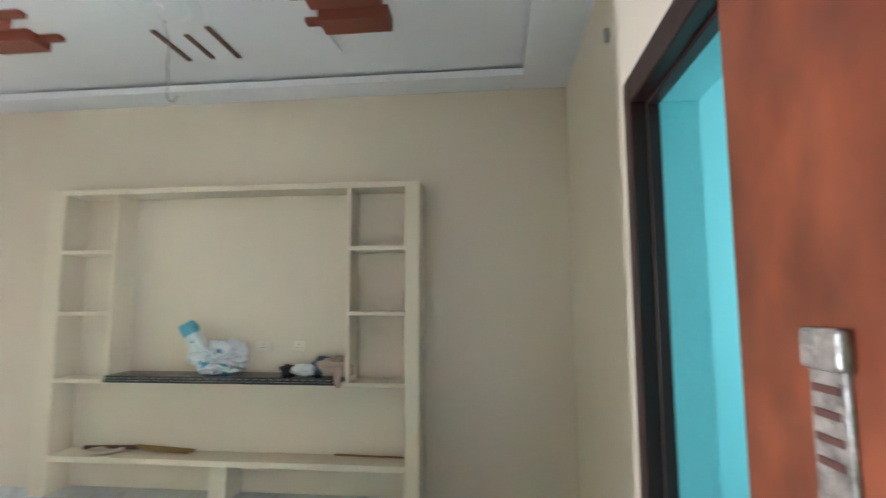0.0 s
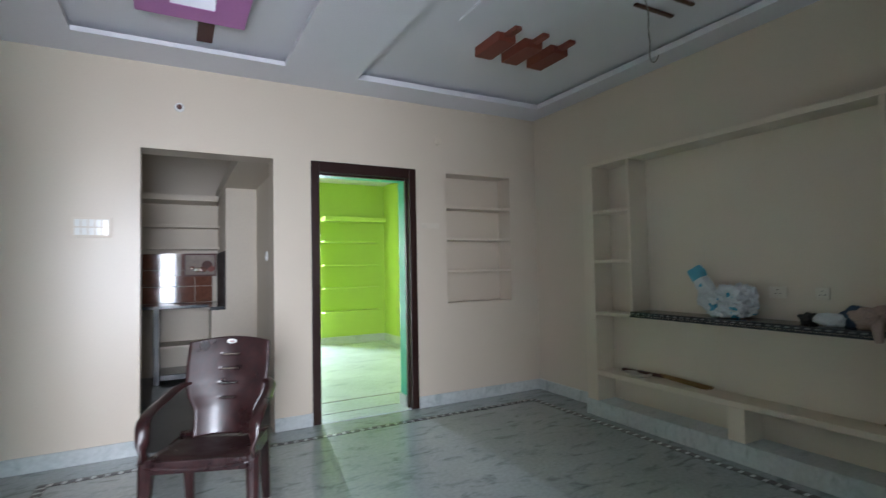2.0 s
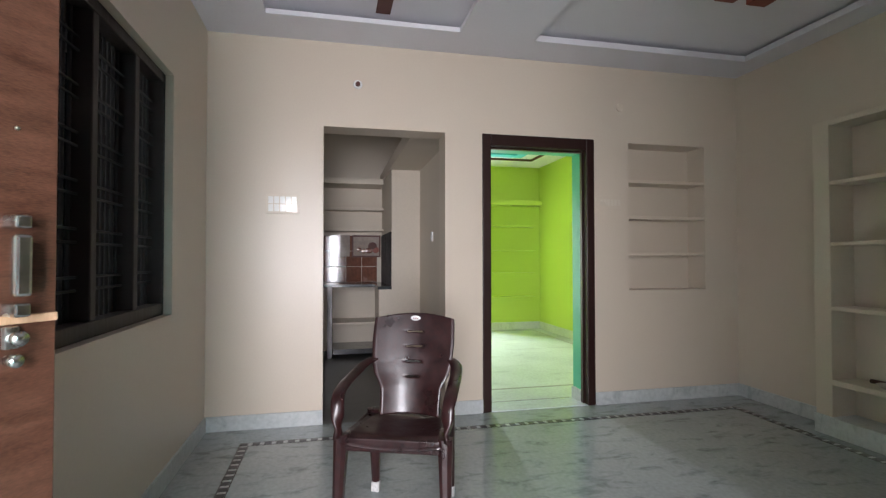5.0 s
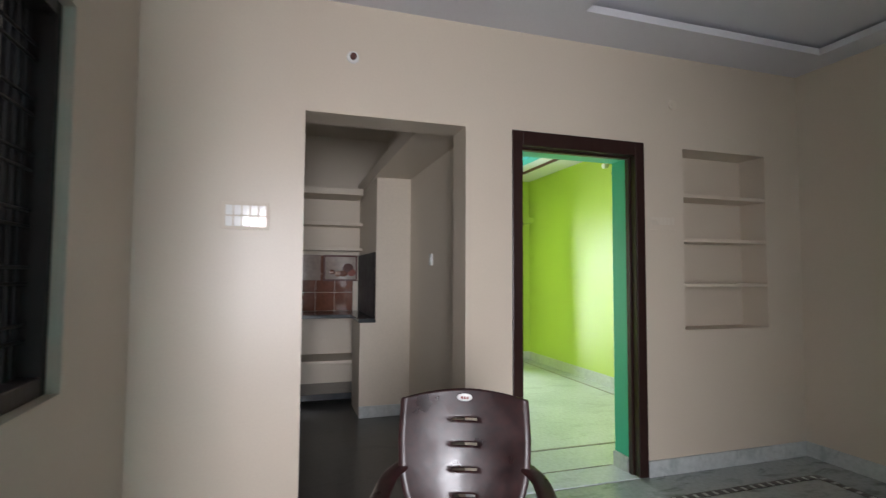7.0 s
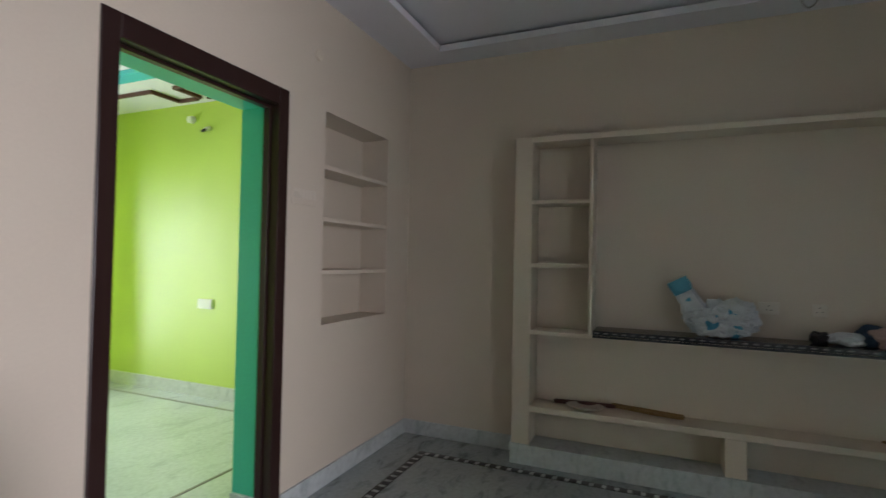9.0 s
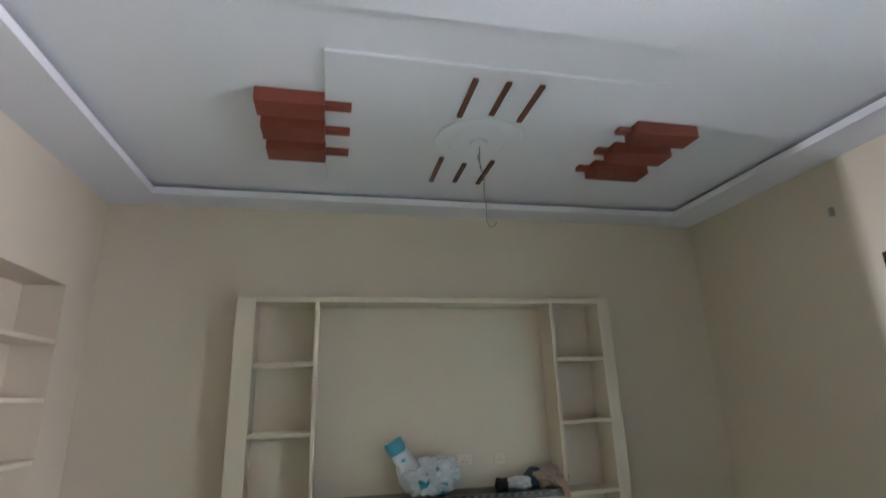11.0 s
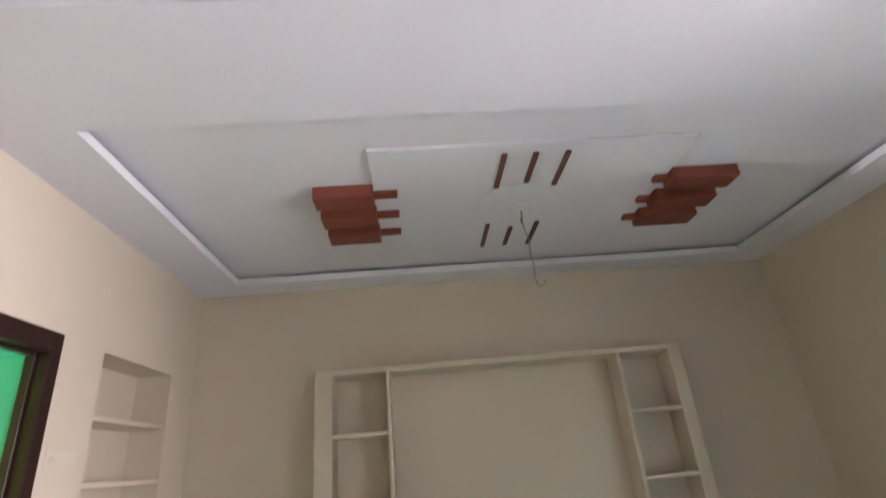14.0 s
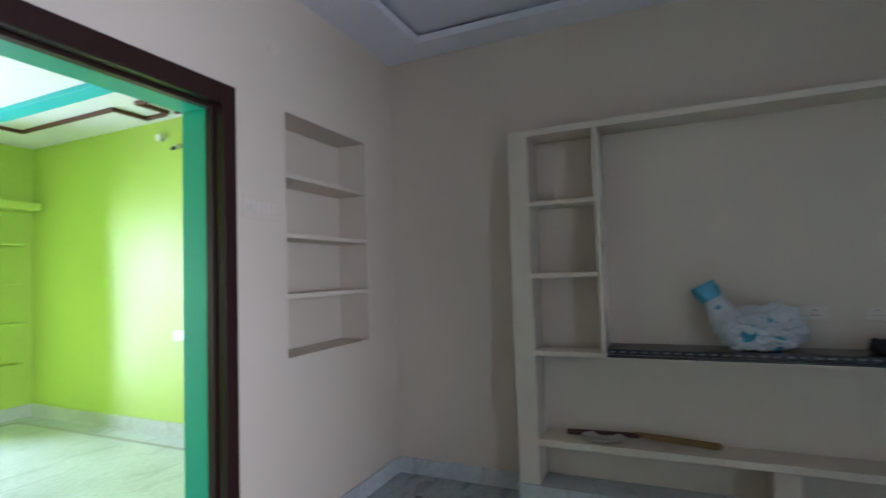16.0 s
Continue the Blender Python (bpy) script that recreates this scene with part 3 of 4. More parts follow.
for nm, r in (("jamb", (P0, RY - 0.12, 0, P0 + 0.06, RY + 0.006, PZ)), ("jamb", (P1 - 0.06, RY - 0.12, 0, P1, RY + 0.006, PZ)), ("head", (P0 + 0.06, RY - 0.12, PZ - 0.07, P1 - 0.06, RY + 0.006, PZ))):
    part(nm, soft_box(*r, 0.005), M_FRAME, root)


# ---- window ----
def window():
    root = tagged(new("window_1"), "dark wooden three-bay window with black iron grille and nearly closed shutters", "window", kind="structure")
    f0, f1 = RY - 0.13, RY - 0.04
    m = 0.032
    for nm, r in (("frame", (W0, f0, WZ0, W0 + m, f1, WZ1)), ("frame", (W1 - m, f0, WZ0, W1, f1, WZ1)), ("frame", (W0 + m, f0, WZ1 - m - 0.02, W1 - m, f1, WZ1)), ("frame", (W0 + m, f0, WZ0, W1 - m, f1, WZ0 + m + 0.03))):
        part(nm, soft_box(*r, 0.005), M_WFRAME, root)
    z0, z1 = WZ0 + m + 0.03, WZ1 - m - 0.02
    for a in (1.088, 1.504):
        part("mullion", soft_box(a, f0, z0, a + 0.05, f1 - 0.004, z1, 0.005), M_WFRAME, root)
    for a, b, edge in ((W0 + m, 1.088, 0.80), (1.138, 1.504, 1.215), (1.554, W1 - m, 1.64)):
        yb = RY - 0.095
        for j in range(6):
            z = 1.05 + j * 0.18
            for dz in (0, 0.05):
                bm = bmesh.new()
                rod(bm, (a, yb, z + dz), (b, yb, z + dz), 0.006, seg=6)
                part("grille_bar", bm, M_GRILLE, root)
        n = int((b - a) / 0.045)
        for j in range(n):
            x = a + (b - a) * (j + 0.5) / n
            bm = bmesh.new()
            rod(bm, (x, yb - 0.016, z0), (x, yb - 0.016, z1), 0.008, seg=8)
            part("grille_bar", bm, M_GRILLE, root)
        y1 = RY - 0.135
        sh = part("shutter", boxes((a - 0.02, y1 - 0.03, WZ0 + 0.02, edge, y1, WZ1 - 0.02)), M_DARKGL, root, "dark closed shutter")
        part("shutter_rail", soft_box(a - 0.02, y1 - 0.032, WZ0 + 0.02, edge, y1 + 0.003, WZ0 + 0.11, 0.003), M_WFRAME, sh)
        part("shutter_rail", soft_box(a - 0.02, y1 - 0.032, WZ1 - 0.11, edge, y1 + 0.003, WZ1 - 0.02, 0.003), M_WFRAME, sh)


window()


# ---- shelf unit on the north wall ----
def tv_unit():
    F = -0.20
    root = thing("shelf_unit", "built-in ivory painted masonry shelf unit with open cells", "shelf unit")
    x0, xi, xj, x1 = 0.875, 0.990, 3.29, 3.38
    zt = 2.085
    e = 0.004
    for nm, r in (("side_column", (x0, F, 0.125, xi, 0, zt)), ("side_column", (xj, F, 0.125, x1, 0, zt)), ("top", (xi, F, zt - 0.035, xj, 0, zt)),
                  ("divider", (1.343, F + 0.003, 0.85, 1.367, 0, zt - 0.035)), ("divider", (2.922, F + 0.003, 0.85, 2.946, 0, zt - 0.035)),
                  ("long_shelf", (xi, F, 0.825, xj, 0, 0.85)), ("long_shelf", (xi, F, 0.335, xj, 0, 0.372)), ("post", (2.08, F + 0.002, 0.125, 2.19, 0, 0.335)),
                  ("shelf", (xi, F + 0.004, 1.655, 1.343, 0, 1.68)), ("shelf", (xi, F + 0.004, 1.252, 1.343, 0, 1.277)),
                  ("shelf", (2.946, F + 0.004, 1.655, xj, 0, 1.68)), ("shelf", (2.946, F + 0.004, 1.252, xj, 0, 1.277))):
        part(nm, soft_box(*r, e), M_UNIT, root)
    part("plinth", soft_box(x0 - 0.005, F - 0.012, 0, x1 + 0.005, 0, 0.125, 0.004), M_SKIRT, root, "grey marble plinth")
    return root


tv_unit()


def granite_slab():
    root = thing("granite_slab", "black granite slab with carved chain edge on the long shelf", "slab")
    part("slab", soft_box(1.375, -0.235, 0.852, 2.912, -0.002, 0.880, 0.004), M_GRANITE, root)
    part("edge_strip", soft_box(1.375, -0.245, 0.838, 2.912, -0.2355, 0.852, 0.003), M_GRANITE, root)
    for k in range(30):
        bm = bmesh.new()
        bmesh.ops.create_uvsphere(bm, u_segments=8, v_segments=5, radius=1, matrix=Matrix.Translation((1.40 + k * 0.0512, -0.2365, 0.867)) @ Matrix.Diagonal((0.016, 0.004, 0.0045, 1)))
        part("bead", bm, M_CHAIN, root, smooth=True)
    # smears of wall plaster under the front edge
    rng = random.Random(5)
    bm = bmesh.new()
    x = 1.55
    while x < 2.88:
        w = rng.uniform(0.02, 0.07)
        box(bm, x, -0.2435, 0.838 - rng.uniform(0.003, 0.011), x + w, -0.237, 0.8385)
        x += w + rng.choice((0, 0, 0.01, 0.04))
    part("plaster_smear", bm, M_UNIT, root, "ragged pale plaster smear under the edge")


granite_slab()


# ---- wall niche ----
def niche():
    root = thing("wall_niche", "recessed cream wall niche with four open shelves", "niche")
    part("back", boxes((WT - 0.004, N0 - 0.02, NZ0 - 0.02, WT + 0.01, N1 + 0.02, NZ1 + 0.02)), M_WALL, root)
    for z in (1.217, 1.517, 1.814):
        part("shelf", soft_box(WT + 0.01, N0, z - 0.024, -0.004, N1, z, 0.003), M_UNIT, root)


niche()

# ---- floor border of black and pale inlay ----
BI = 0.275
bx0, bx1, by0, by1 = BI, RX - BI, RY + BI, -BI - 0.015
floor_ob = bpy.data.objects["floor"]
BW = 0.055


# ---- ceiling decoration ----
def red_bars(x0, x1, block):
    """Three stepped bars: a deep block on the tray and a thin tongue on the white panel."""
    for y in (-1.315, -1.088, -0.858):
        root = thing("ceiling_bar", "terracotta painted stepped bar on the ceiling panel", "ceiling bar", group="ceiling bars")
        a, b = (x0, block) if x0 < 2 else (block, x1)
        part("block", soft_box(a, y - 0.068, SOF, b, y + 0.068, UP - 0.001, 0.003), M_RED, root)
        a, b = (block, x1) if x0 < 2 else (x0, block)
        part("tongue", soft_box(a, y - 0.026, 2.757, b, y + 0.026, 2.783, 0.003), M_RED, root)


ppanel = thing("ceiling_panel", "white rectangular raised ceiling panel", "ceiling panel")
part("panel", soft_box(1.39, -1.69, 2.7835, 2.96, -0.49, UP - 0.001, 0.004), M_CEIL, ppanel)
red_bars(1.085, 1.512, 1.388)
red_bars(2.89, 3.33, 2.975)
for x, y0, y1 in ((2.035, -1.62, -1.31), (2.188, -1.62, -1.35), (2.345, -1.62, -1.31), (2.042, -0.86, -0.53), (2.193, -0.80, -0.54), (2.35, -0.86, -0.53)):
    ob = part("ceiling_slat", soft_box(x - 0.013, y0, 2.7685, x + 0.013, y1, 2.783, 0.002), M_SLAT)
    tagged(ob, "thin dark brown slat on the white ceiling panel", "slat", "ceiling slats")
rose = thing("ceiling_rose", "round white plaster ceiling rose with stepped rim", "ceiling rose")
bm = bmesh.new()
rod(bm, (2.2, -1.075, 2.783), (2.2, -1.075, 2.777), 0.24, 0.235, 40)
disc = part("disc", bm, M_CEIL, rose, smooth=False)
bm = bmesh.new()
rod(bm, (2.2, -1.075, 2.777), (2.2, -1.075, 2.774), 0.17, 0.15, 40)
part("inner_disc", bm, M_CEIL, disc)
bm = bmesh.new()
rod(bm, (2.2, -1.075, 2.774), (2.2, -1.075, 2.766), 0.05, 0.04, 28)
part("hook_cap", bm, M_CEIL, disc)
wire = thing("hanging_wire", "bare grey electric wire hanging from the ceiling rose", "wire")
bm = bmesh.new()
tube(bm, smooth_path([(2.215, -1.04, 2.768), (2.225, -1.0, 2.68), (2.243, -1.0, 2.60), (2.240, -1.0, 2.50), (2.248, -1.0, 2.43), (2.243, -1.0, 2.36), (2.262, -1.0, 2.318), (2.285, -1.0, 2.322), (2.30, -1.0, 2.345)]), 0.0035, 6)
part("wire", bm, M_WIRE, wire, smooth=True)
bm = bmesh.new()
tube(bm, smooth_path([(2.223, -1.003, 2.69), (2.215, -1.0, 2.72), (2.219, -0.999, 2.74)]), 0.004, 6)
part("wire_end", bm, M_WIRE, wire, smooth=True)


def square_frame(name, x0, x1, y0, y1, band, mat, label):
    root = thing(name, label, "ceiling frame", group="coloured ceiling frames")
    z0, z1 = SOF, UP - 0.001
    bx, by = band
    for r in ((x0, y0, x1, y0 + by), (x0, y1 - by, x1, y1), (x0, y0 + by, x0 + bx, y1 - by), (x1 - bx, y0 + by, x1, y1 - by)):
        part("face", boxes((r[0], r[1], z0, r[2], r[3], z0 + 0.004)), mat, root)
        part("side", boxes((r[0], r[1], z0 + 0.004, r[2], r[3], z1)), M_CEIL, root, "white painted side")


square_frame("ceiling_frame", 0.80, 1.39, -3.465, -2.885, (0.16, 0.175), M_PURPLE, "orchid purple square ceiling frame with white sides")
square_frame("ceiling_frame", 2.90, 3.49, -3.465, -2.845, (0.16, 0.175), M_PURPLE, "orchid purple square ceiling frame with white sides")
square_frame("ceiling_frame", 1.765, 2.445, -3.50, -2.885, (0.17, 0.165), M_ORANGE, "mustard orange square ceiling frame with white sides")
for x0, x1 in ((0.367, 0.799), (1.391, 1.764), (2.446, 2.899), (3.491, 3.963)):
    ob = part("ceiling_bar", soft_box(x0, -3.137, UP - 0.007, x1, -3.040, UP - 0.0005, 0.002), M_BROWN)
    tagged(ob, "chocolate brown flat bar joining the ceiling frames", "ceiling bar", "brown ceiling bars")
ow = thing("hanging_wire", "coiled loose electric wire in the orange ceiling frame", "wire")
bm = bmesh.new()
tube(bm, smooth_path([(2.066, -3.21, UP - 0.001), (2.085, -3.195, 2.782), (2.123, -3.164, 2.775), (2.182, -3.101, 2.770)]), 0.0055, 8)
part("cable", bm, M_WHITE, ow, "white sheathed cable", smooth=True)
bm = bmesh.new()
tube(bm, smooth_path([(2.180, -3.104, 2.770), (2.215, -3.088, 2.765), (2.250, -3.078, 2.762), (2.257, -3.086, 2.762), (2.237, -3.096, 2.765), (2.185, -3.106, 2.769)]), 0.0032, 6)
part("wire_loop", bm, M_WIRE, ow, smooth=True)
bm = bmesh.new()
tube(bm, smooth_path([(2.182, -3.10, 2.770), (2.194, -3.082, 2.764), (2.20, -3.068, 2.758)]), 0.0025, 6)
part("wire_end", bm, M_WIRE, ow, smooth=True)
bm = bmesh.new()
tube(bm, smooth_path([(2.180, -3.104, 2.768), (2.162, -3.112, 2.766), (2.151, -3.127, 2.768)]), 0.0045, 6)
part("taped_end", bm, M_CLOTHK, ow, "black taped wire end", smooth=True)
bm = bmesh.new()
rod(bm, (2.174, -3.110, 2.771), (2.190, -3.096, 2.769), 0.009, 0.008, 10)
part("tape_knot", bm, M_CLOTHK, ow)


# ---- plastic armchair ----
def chair():
    root = thing("plastic_chair", "glossy maroon moulded plastic armchair with paint-spattered feet", "chair", (1.385, -3.095, 0), -110.5)
    # local axes: +y forward, x sideways
    def half(z):
        pts = ((0.40, 0.145), (0.46, 0.145), (0.54, 0.150), (0.60, 0.185), (0.65, 0.200), (0.75, 0.208), (0.86, 0.205), (0.90, 0.19))
        for (a, wa), (b, wb) in zip(pts, pts[1:]):
            if z <= b:
                return wa + (wb - wa) * max(0, (z - a) / (b - a))
        return pts[-1][1]

    NX, NZ = 20, 60
    bm = bmesh.new()
    grid = []
    for j in range(NZ + 1):
        row = []
        for i in range(NX + 1):
            u = -1 + 2 * i / NX
            z = 0.41 + (0.455 + 0.022 * (1 - u * u)) * j / NZ
            y = -0.175 - 0.14 * ((z - 0.41) / 0.47) ** 1.15 + 0.045 * u * u
            row.append(bm.verts.new((u * half(z), y, z)))
        grid.append(row)
    for j in range(NZ):
        for i in range(NX):
            if j in (21, 30, 39, 48) and 8 <= i < 12:
                continue
            bm.faces.new((grid[j][i], grid[j][i + 1], grid[j + 1][i + 1], grid[j + 1][i]))
    back = part("backrest", bm, M_CHAIR, root, smooth=True)
    so = back.modifiers.new("thick", "SOLIDIFY")
    so.thickness, so.offset = 0.006, 0
    bm = bmesh.new()
    bmesh.ops.create_uvsphere(bm, u_segments=20, v_segments=8, radius=1, matrix=pose(0, -0.297, 0.862, 73, 0, 0) @ Matrix.Diagonal((0.026, 0.0145, 0.004, 1)))
    part("badge", bm, M_WHITE, back, "oval white maker's badge", smooth=True)
    for k in range(3):
        ob = part("badge_mark", boxes((-0.013 + k * 0.009, -0.2925, 0.858, -0.007 + k * 0.009, -0.2915, 0.866)), M_RED, back)
    # seat
    bm = bmesh.new()
    n = 14
    g = []
    for j in range(n + 1):
        row = []
        for i in range(n + 1):
            u, v = -1 + 2 * i / n, j / n
            y = -0.19 + 0.42 * v
            z = 0.415 - 0.018 * (1 - u * u) + 0.02 * v - 0.035 * max(0, v - 0.85) / 0.15
            row.append(bm.verts.new((u * (0.185 + 0.035 * v), y, z)))
        g.append(row)
    for j in range(n):
        for i in range(n):
            bm.faces.new((g[j][i], g[j][i + 1], g[j + 1][i + 1], g[j + 1][i]))
    seat = part("seat", bm, M_CHAIR, root, smooth=True)
    so = seat.modifiers.new("thick", "SOLIDIFY")
    so.thickness, so.offset = 0.007, -1
    part("apron", soft_box(-0.215, 0.205, 0.365, 0.215, 0.218, 0.42, 0.005), M_CHAIR, root)
    for s in (1, -1):
        part("apron", soft_box(min(s * 0.2, s * 0.212), -0.18, 0.365, max(s * 0.2, s * 0.212), 0.205, 0.425, 0.005), M_CHAIR, root)
        bm = bmesh.new()
        tube(bm, smooth_path([(s * 0.195, -0.225, 0.665), (s * 0.226, -0.16, 0.652), (s * 0.238, -0.04, 0.63), (s * 0.242, 0.10, 0.612), (s * 0.240, 0.185, 0.585), (s * 0.232, 0.216, 0.53), (s * 0.228, 0.220, 0.42)]), 0.028, 12, 0.42)
        part("armrest", bm, M_CHAIR, root, smooth=True)
        for y0, y1, x1 in ((0.20, 0.235, 0.228), (-0.17, -0.225, 0.19)):
            bm = bmesh.new()
            x0 = 0.222 if y0 > 0 else 0.185
            ring = []
            for z, t in ((0.43, 0), (0.25, 0.5), (0.05, 1)):
                cx, cy = s * (x0 + (x1 - x0) * t), y0 + (y1 - y0) * t
                w = 0.030 - 0.012 * t
                d = 0.026 - 0.010 * t
                ring.append([bm.verts.new((cx + a * w, cy + b * d, z)) for a, b in ((-1, -1), (1, -1), (1, 0.4), (0.4, 1), (-0.4, 1), (-1, 0.4))])
            for a, b in zip(ring, ring[1:]):
                for k in range(6):
                    bm.faces.new((a[k], a[(k + 1) % 6], b[(k + 1) % 6], b[k]))
            bm.faces.new(ring[0])
            bm.faces.new(ring[-1][::-1])
            leg = part("leg", bm, M_CHAIR, root)
            cx, cy = s * x1, y1
            part("foot", soft_box(cx - 0.021, cy - 0.019, 0, cx + 0.021, cy + 0.019, 0.0505, 0.006), M_DIRTY, leg, "white paint-spattered foot tip")


chair()


# ---- switch plates and small fixtures on the walls ----
def switch_plate(label, y0, y1, z0, z1, n, mat=M_SWITCH, x=0.0, face=1, group="switch plates", keys=M_WHITE, thick=0.012, rows=1):
    root = thing("switch_plate", label, "switch", group=group)
    body = soft_box(min(x, x + face * thick), y0, z0, max(x, x + face * thick), y1, z1, 0.0015)
    part("plate", body, mat, root)
    w = (y1 - y0 - 0.03) / n
    for k in range(n):
        a = y0 + 0.015 + k * w
        f = x + face * thick
        edge = 0.03 if rows == 1 else 0.012
        h = (z1 - z0 - 2 * edge) / rows
        for j in range(rows):
            lo = z0 + edge + j * h
            part("rocker", soft_box(min(f, f + face * thick * 0.4), a + 0.003, lo + 0.003, max(f, f + face * thick * 0.4), a + w - 0.003, lo + h - 0.003, 0.001), keys, root)


switch_plate("glossy white modular switch board on the cream wall", -3.865, -3.64, 1.485, 1.62, 5, M_UNIT, keys=M_SWITCH, rows=2)
switch_plate("cream flush switch board beside the door", -1.32, -1.105, 1.565, 1.68, 6, M_WALL, keys=M_CREAMSW, thick=0.004)


def round_plate(name, label, y, z, inner):
    root = thing(name, label, "wall fitting")
    bm = bmesh.new()
    rod(bm, (0, y, z), (0.012, y, z), 0.034, 0.03, 24)
    cap = part("ring", bm, M_UNIT if inner is M_UNIT else M_WHITE, root)
    bm = bmesh.new()
    rod(bm, (0.012, y, z), (0.03 if inner is not M_UNIT else 0.016, y, z), 0.018, 0.016, 20)
    part("holder", bm, inner, cap)


round_plate("bulb_holder", "round white plate with brown bulb holder high on the wall", -3.234, 2.435, M_BROWN)
round_plate("blank_plate", "round cream blank cap high on the wall", -1.122, 2.403, M_UNIT)
ob = part("conduit_box", soft_box(RX - 0.02, -1.207, 2.395, RX - 0.001, -1.185, 2.45, 0.002), M_WIRE)
tagged(ob, "small open grey conduit box in the cream wall", "conduit box")
for x, hw in ((2.315, 0.052), (2.555, 0.036)):
    root = thing("wall_socket", "cream power socket above the granite slab", "socket", group="sockets")
    pl = part("plate", soft_box(x - hw, -0.012, 1.012, x + hw, 0, 1.082, 0.004), M_SOCKET, root)
    for dx, dz in ((0, 0.015), (-0.012, -0.008), (0.012, -0.008)):
        part("hole", boxes((x + dx - 0.003, -0.0135, 1.047 + dz - 0.003, x + dx + 0.003, -0.011, 1.047 + dz + 0.003)), M_CLOTHK, pl)
root = thing("switch_plate", "white socket on the low east wall", "socket")
part("plate", soft_box(RX - 0.012, -1.30, 0.42, RX, -1.22, 0.50, 0.003), M_WHITE, root)
part("rocker", soft_box(RX - 0.018, -1.28, 0.44, RX - 0.012, -1.24, 0.48, 0.002), M_WHITE, root)


# ---- things on the shelf unit ----
def crumpled(rad, centre, seed, rough=0.3, seg=4):
    """A crumpled lump, flattened where it rests."""
    bm = bmesh.new()
    bmesh.ops.create_icosphere(bm, subdivisions=seg, radius=1)
    for v in bm.verts:
        p = v.co.normalized()
        q = p * 1.6 + Vector((seed * 7.1, seed * 3.3, 0))
        k = 1 + rough * (noise.noise(q * 0.9) * 1.1) + rough * 0.5 * (0.25 - abs(noise.noise(q * 1.9))) + rough * 0.22 * (0.25 - abs(noise.noise(q * 4.6)))
        v.co = Vector((p.x * rad[0], p.y * rad[1], p.z * rad[2])) * k
        v.co.z = max(v.co.z, -rad[2] * 0.75)
    low = min(v.co.z for v in bm.verts)
    for v in bm.verts:
        v.co += Vector(centre) - Vector((0, 0, low))
    return bm


Z = 0.8805
sack = thing("plastic_sack", "crumpled white and blue woven plastic sack on the slab", "sack")


def creased(rad, centre, seed, amount, seg=4):
    """A lump of stiff sheet with sharp folds, flattened where it rests."""
    bm = bmesh.new()
    bmesh.ops.create_icosphere(bm, subdivisions=seg, radius=1)
    for v in bm.verts:
        p = v.co.normalized()
        q = p * 1.2 + Vector((seed * 5.3, seed * 2.9, seed))
        fold = abs(noise.noise(q * 1.5)) * 1.4 + abs(noise.noise(q * 3.1 + Vector((3, 1, 0)))) * 0.7 + abs(noise.noise(q * 6.3)) * 0.3
        k = 1 + amount * (0.55 - fold) + 0.35 * amount * noise.noise(q * 0.8)
        v.co = Vector((p.x * rad[0], p.y * rad[1], max(p.z, -0.72) * rad[2])) * k
    low = min(v.co.z for v in bm.verts)
    for v in bm.verts:
        v.co += Vector(centre) - Vector((0, 0, low))
    return bm


def gathered(pts, widths, depth, seed, seg=18):
    """A flattened, pleated sleeve of sheet along points in the xz plane."""
    bm = bmesh.new()
    pts = [Vector(p) for p in pts]
    rings = []
    for i, p in enumerate(pts):
        d = (pts[min(i + 1, len(pts) - 1)] - pts[max(i - 1, 0)]).normalized()
        side = d.cross(Vector((0, 1, 0))).normalized()
        w = widths[0] + (widths[1] - widths[0]) * i / (len(pts) - 1)
        ring = []
        for k in range(seg):
            a = 2 * math.pi * k / seg
            n = 1 + 0.34 * noise.noise(Vector((math.cos(a) * 1.7 + seed, math.sin(a) * 1.7, i * 0.32)))
            ring.append(bm.verts.new(p + side * math.copysign(abs(math.cos(a)) ** 0.6, math.cos(a)) * w * n + Vector((0, 1, 0)) * math.sin(a) * depth * n))
        rings.append(ring)
    for a, b in zip(rings, rings[1:]):
        for k in range(seg):
            bm.faces.new((a[k], a[(k + 1) % seg], b[(k + 1) % seg], b[k]))
    bm.faces.new(rings[0][::-1])
    bm.faces.new(rings[-1])
    return bm


part("body", creased((0.165, 0.085, 0.105), (2.06, -0.115, Z), 4, 0.55, 5), M_SACK, sack)
part("fold", creased((0.09, 0.065, 0.108), (2.15, -0.105, Z + 0.012), 9, 0.5, 4), M_SACK, sack)
stem = smooth_path([(2.02, -0.115, Z + 0.045), (1.955, -0.115, Z + 0.10), (1.915, -0.115, Z + 0.17), (1.875, -0.115, Z + 0.245)], 5)
part("neck", gathered(stem, (0.082, 0.050), 0.034, 2), M_SACK, sack)
part("printed_end", gathered([Vector((1.875, -0.115, Z + 0.245)).lerp(Vector((1.836, -0.115, Z + 0.318)), k / 4) for k in range(5)], (0.049, 0.058), 0.029, 3.5), M_BAGB, sack, "blue printed end of the sack")
part("printed_patch", creased((0.034, 0.022, 0.036), (2.13, -0.175, Z + 0.03), 6, 0.3, 3), M_BAGB, sack, "blue print on the sack")
tagged(part("cloth_ball", crumpled((0.05, 0.045, 0.036), (2.53, -0.11, Z), 7, 0.4), M_CLOTHK), "black crumpled cloth on the slab", "cloth")
tagged(part("plastic_wad", crumpled((0.08, 0.06, 0.04), (2.645, -0.12, Z), 8, 0.45), M_BAG), "white crumpled plastic bundle on the slab", "bundle")
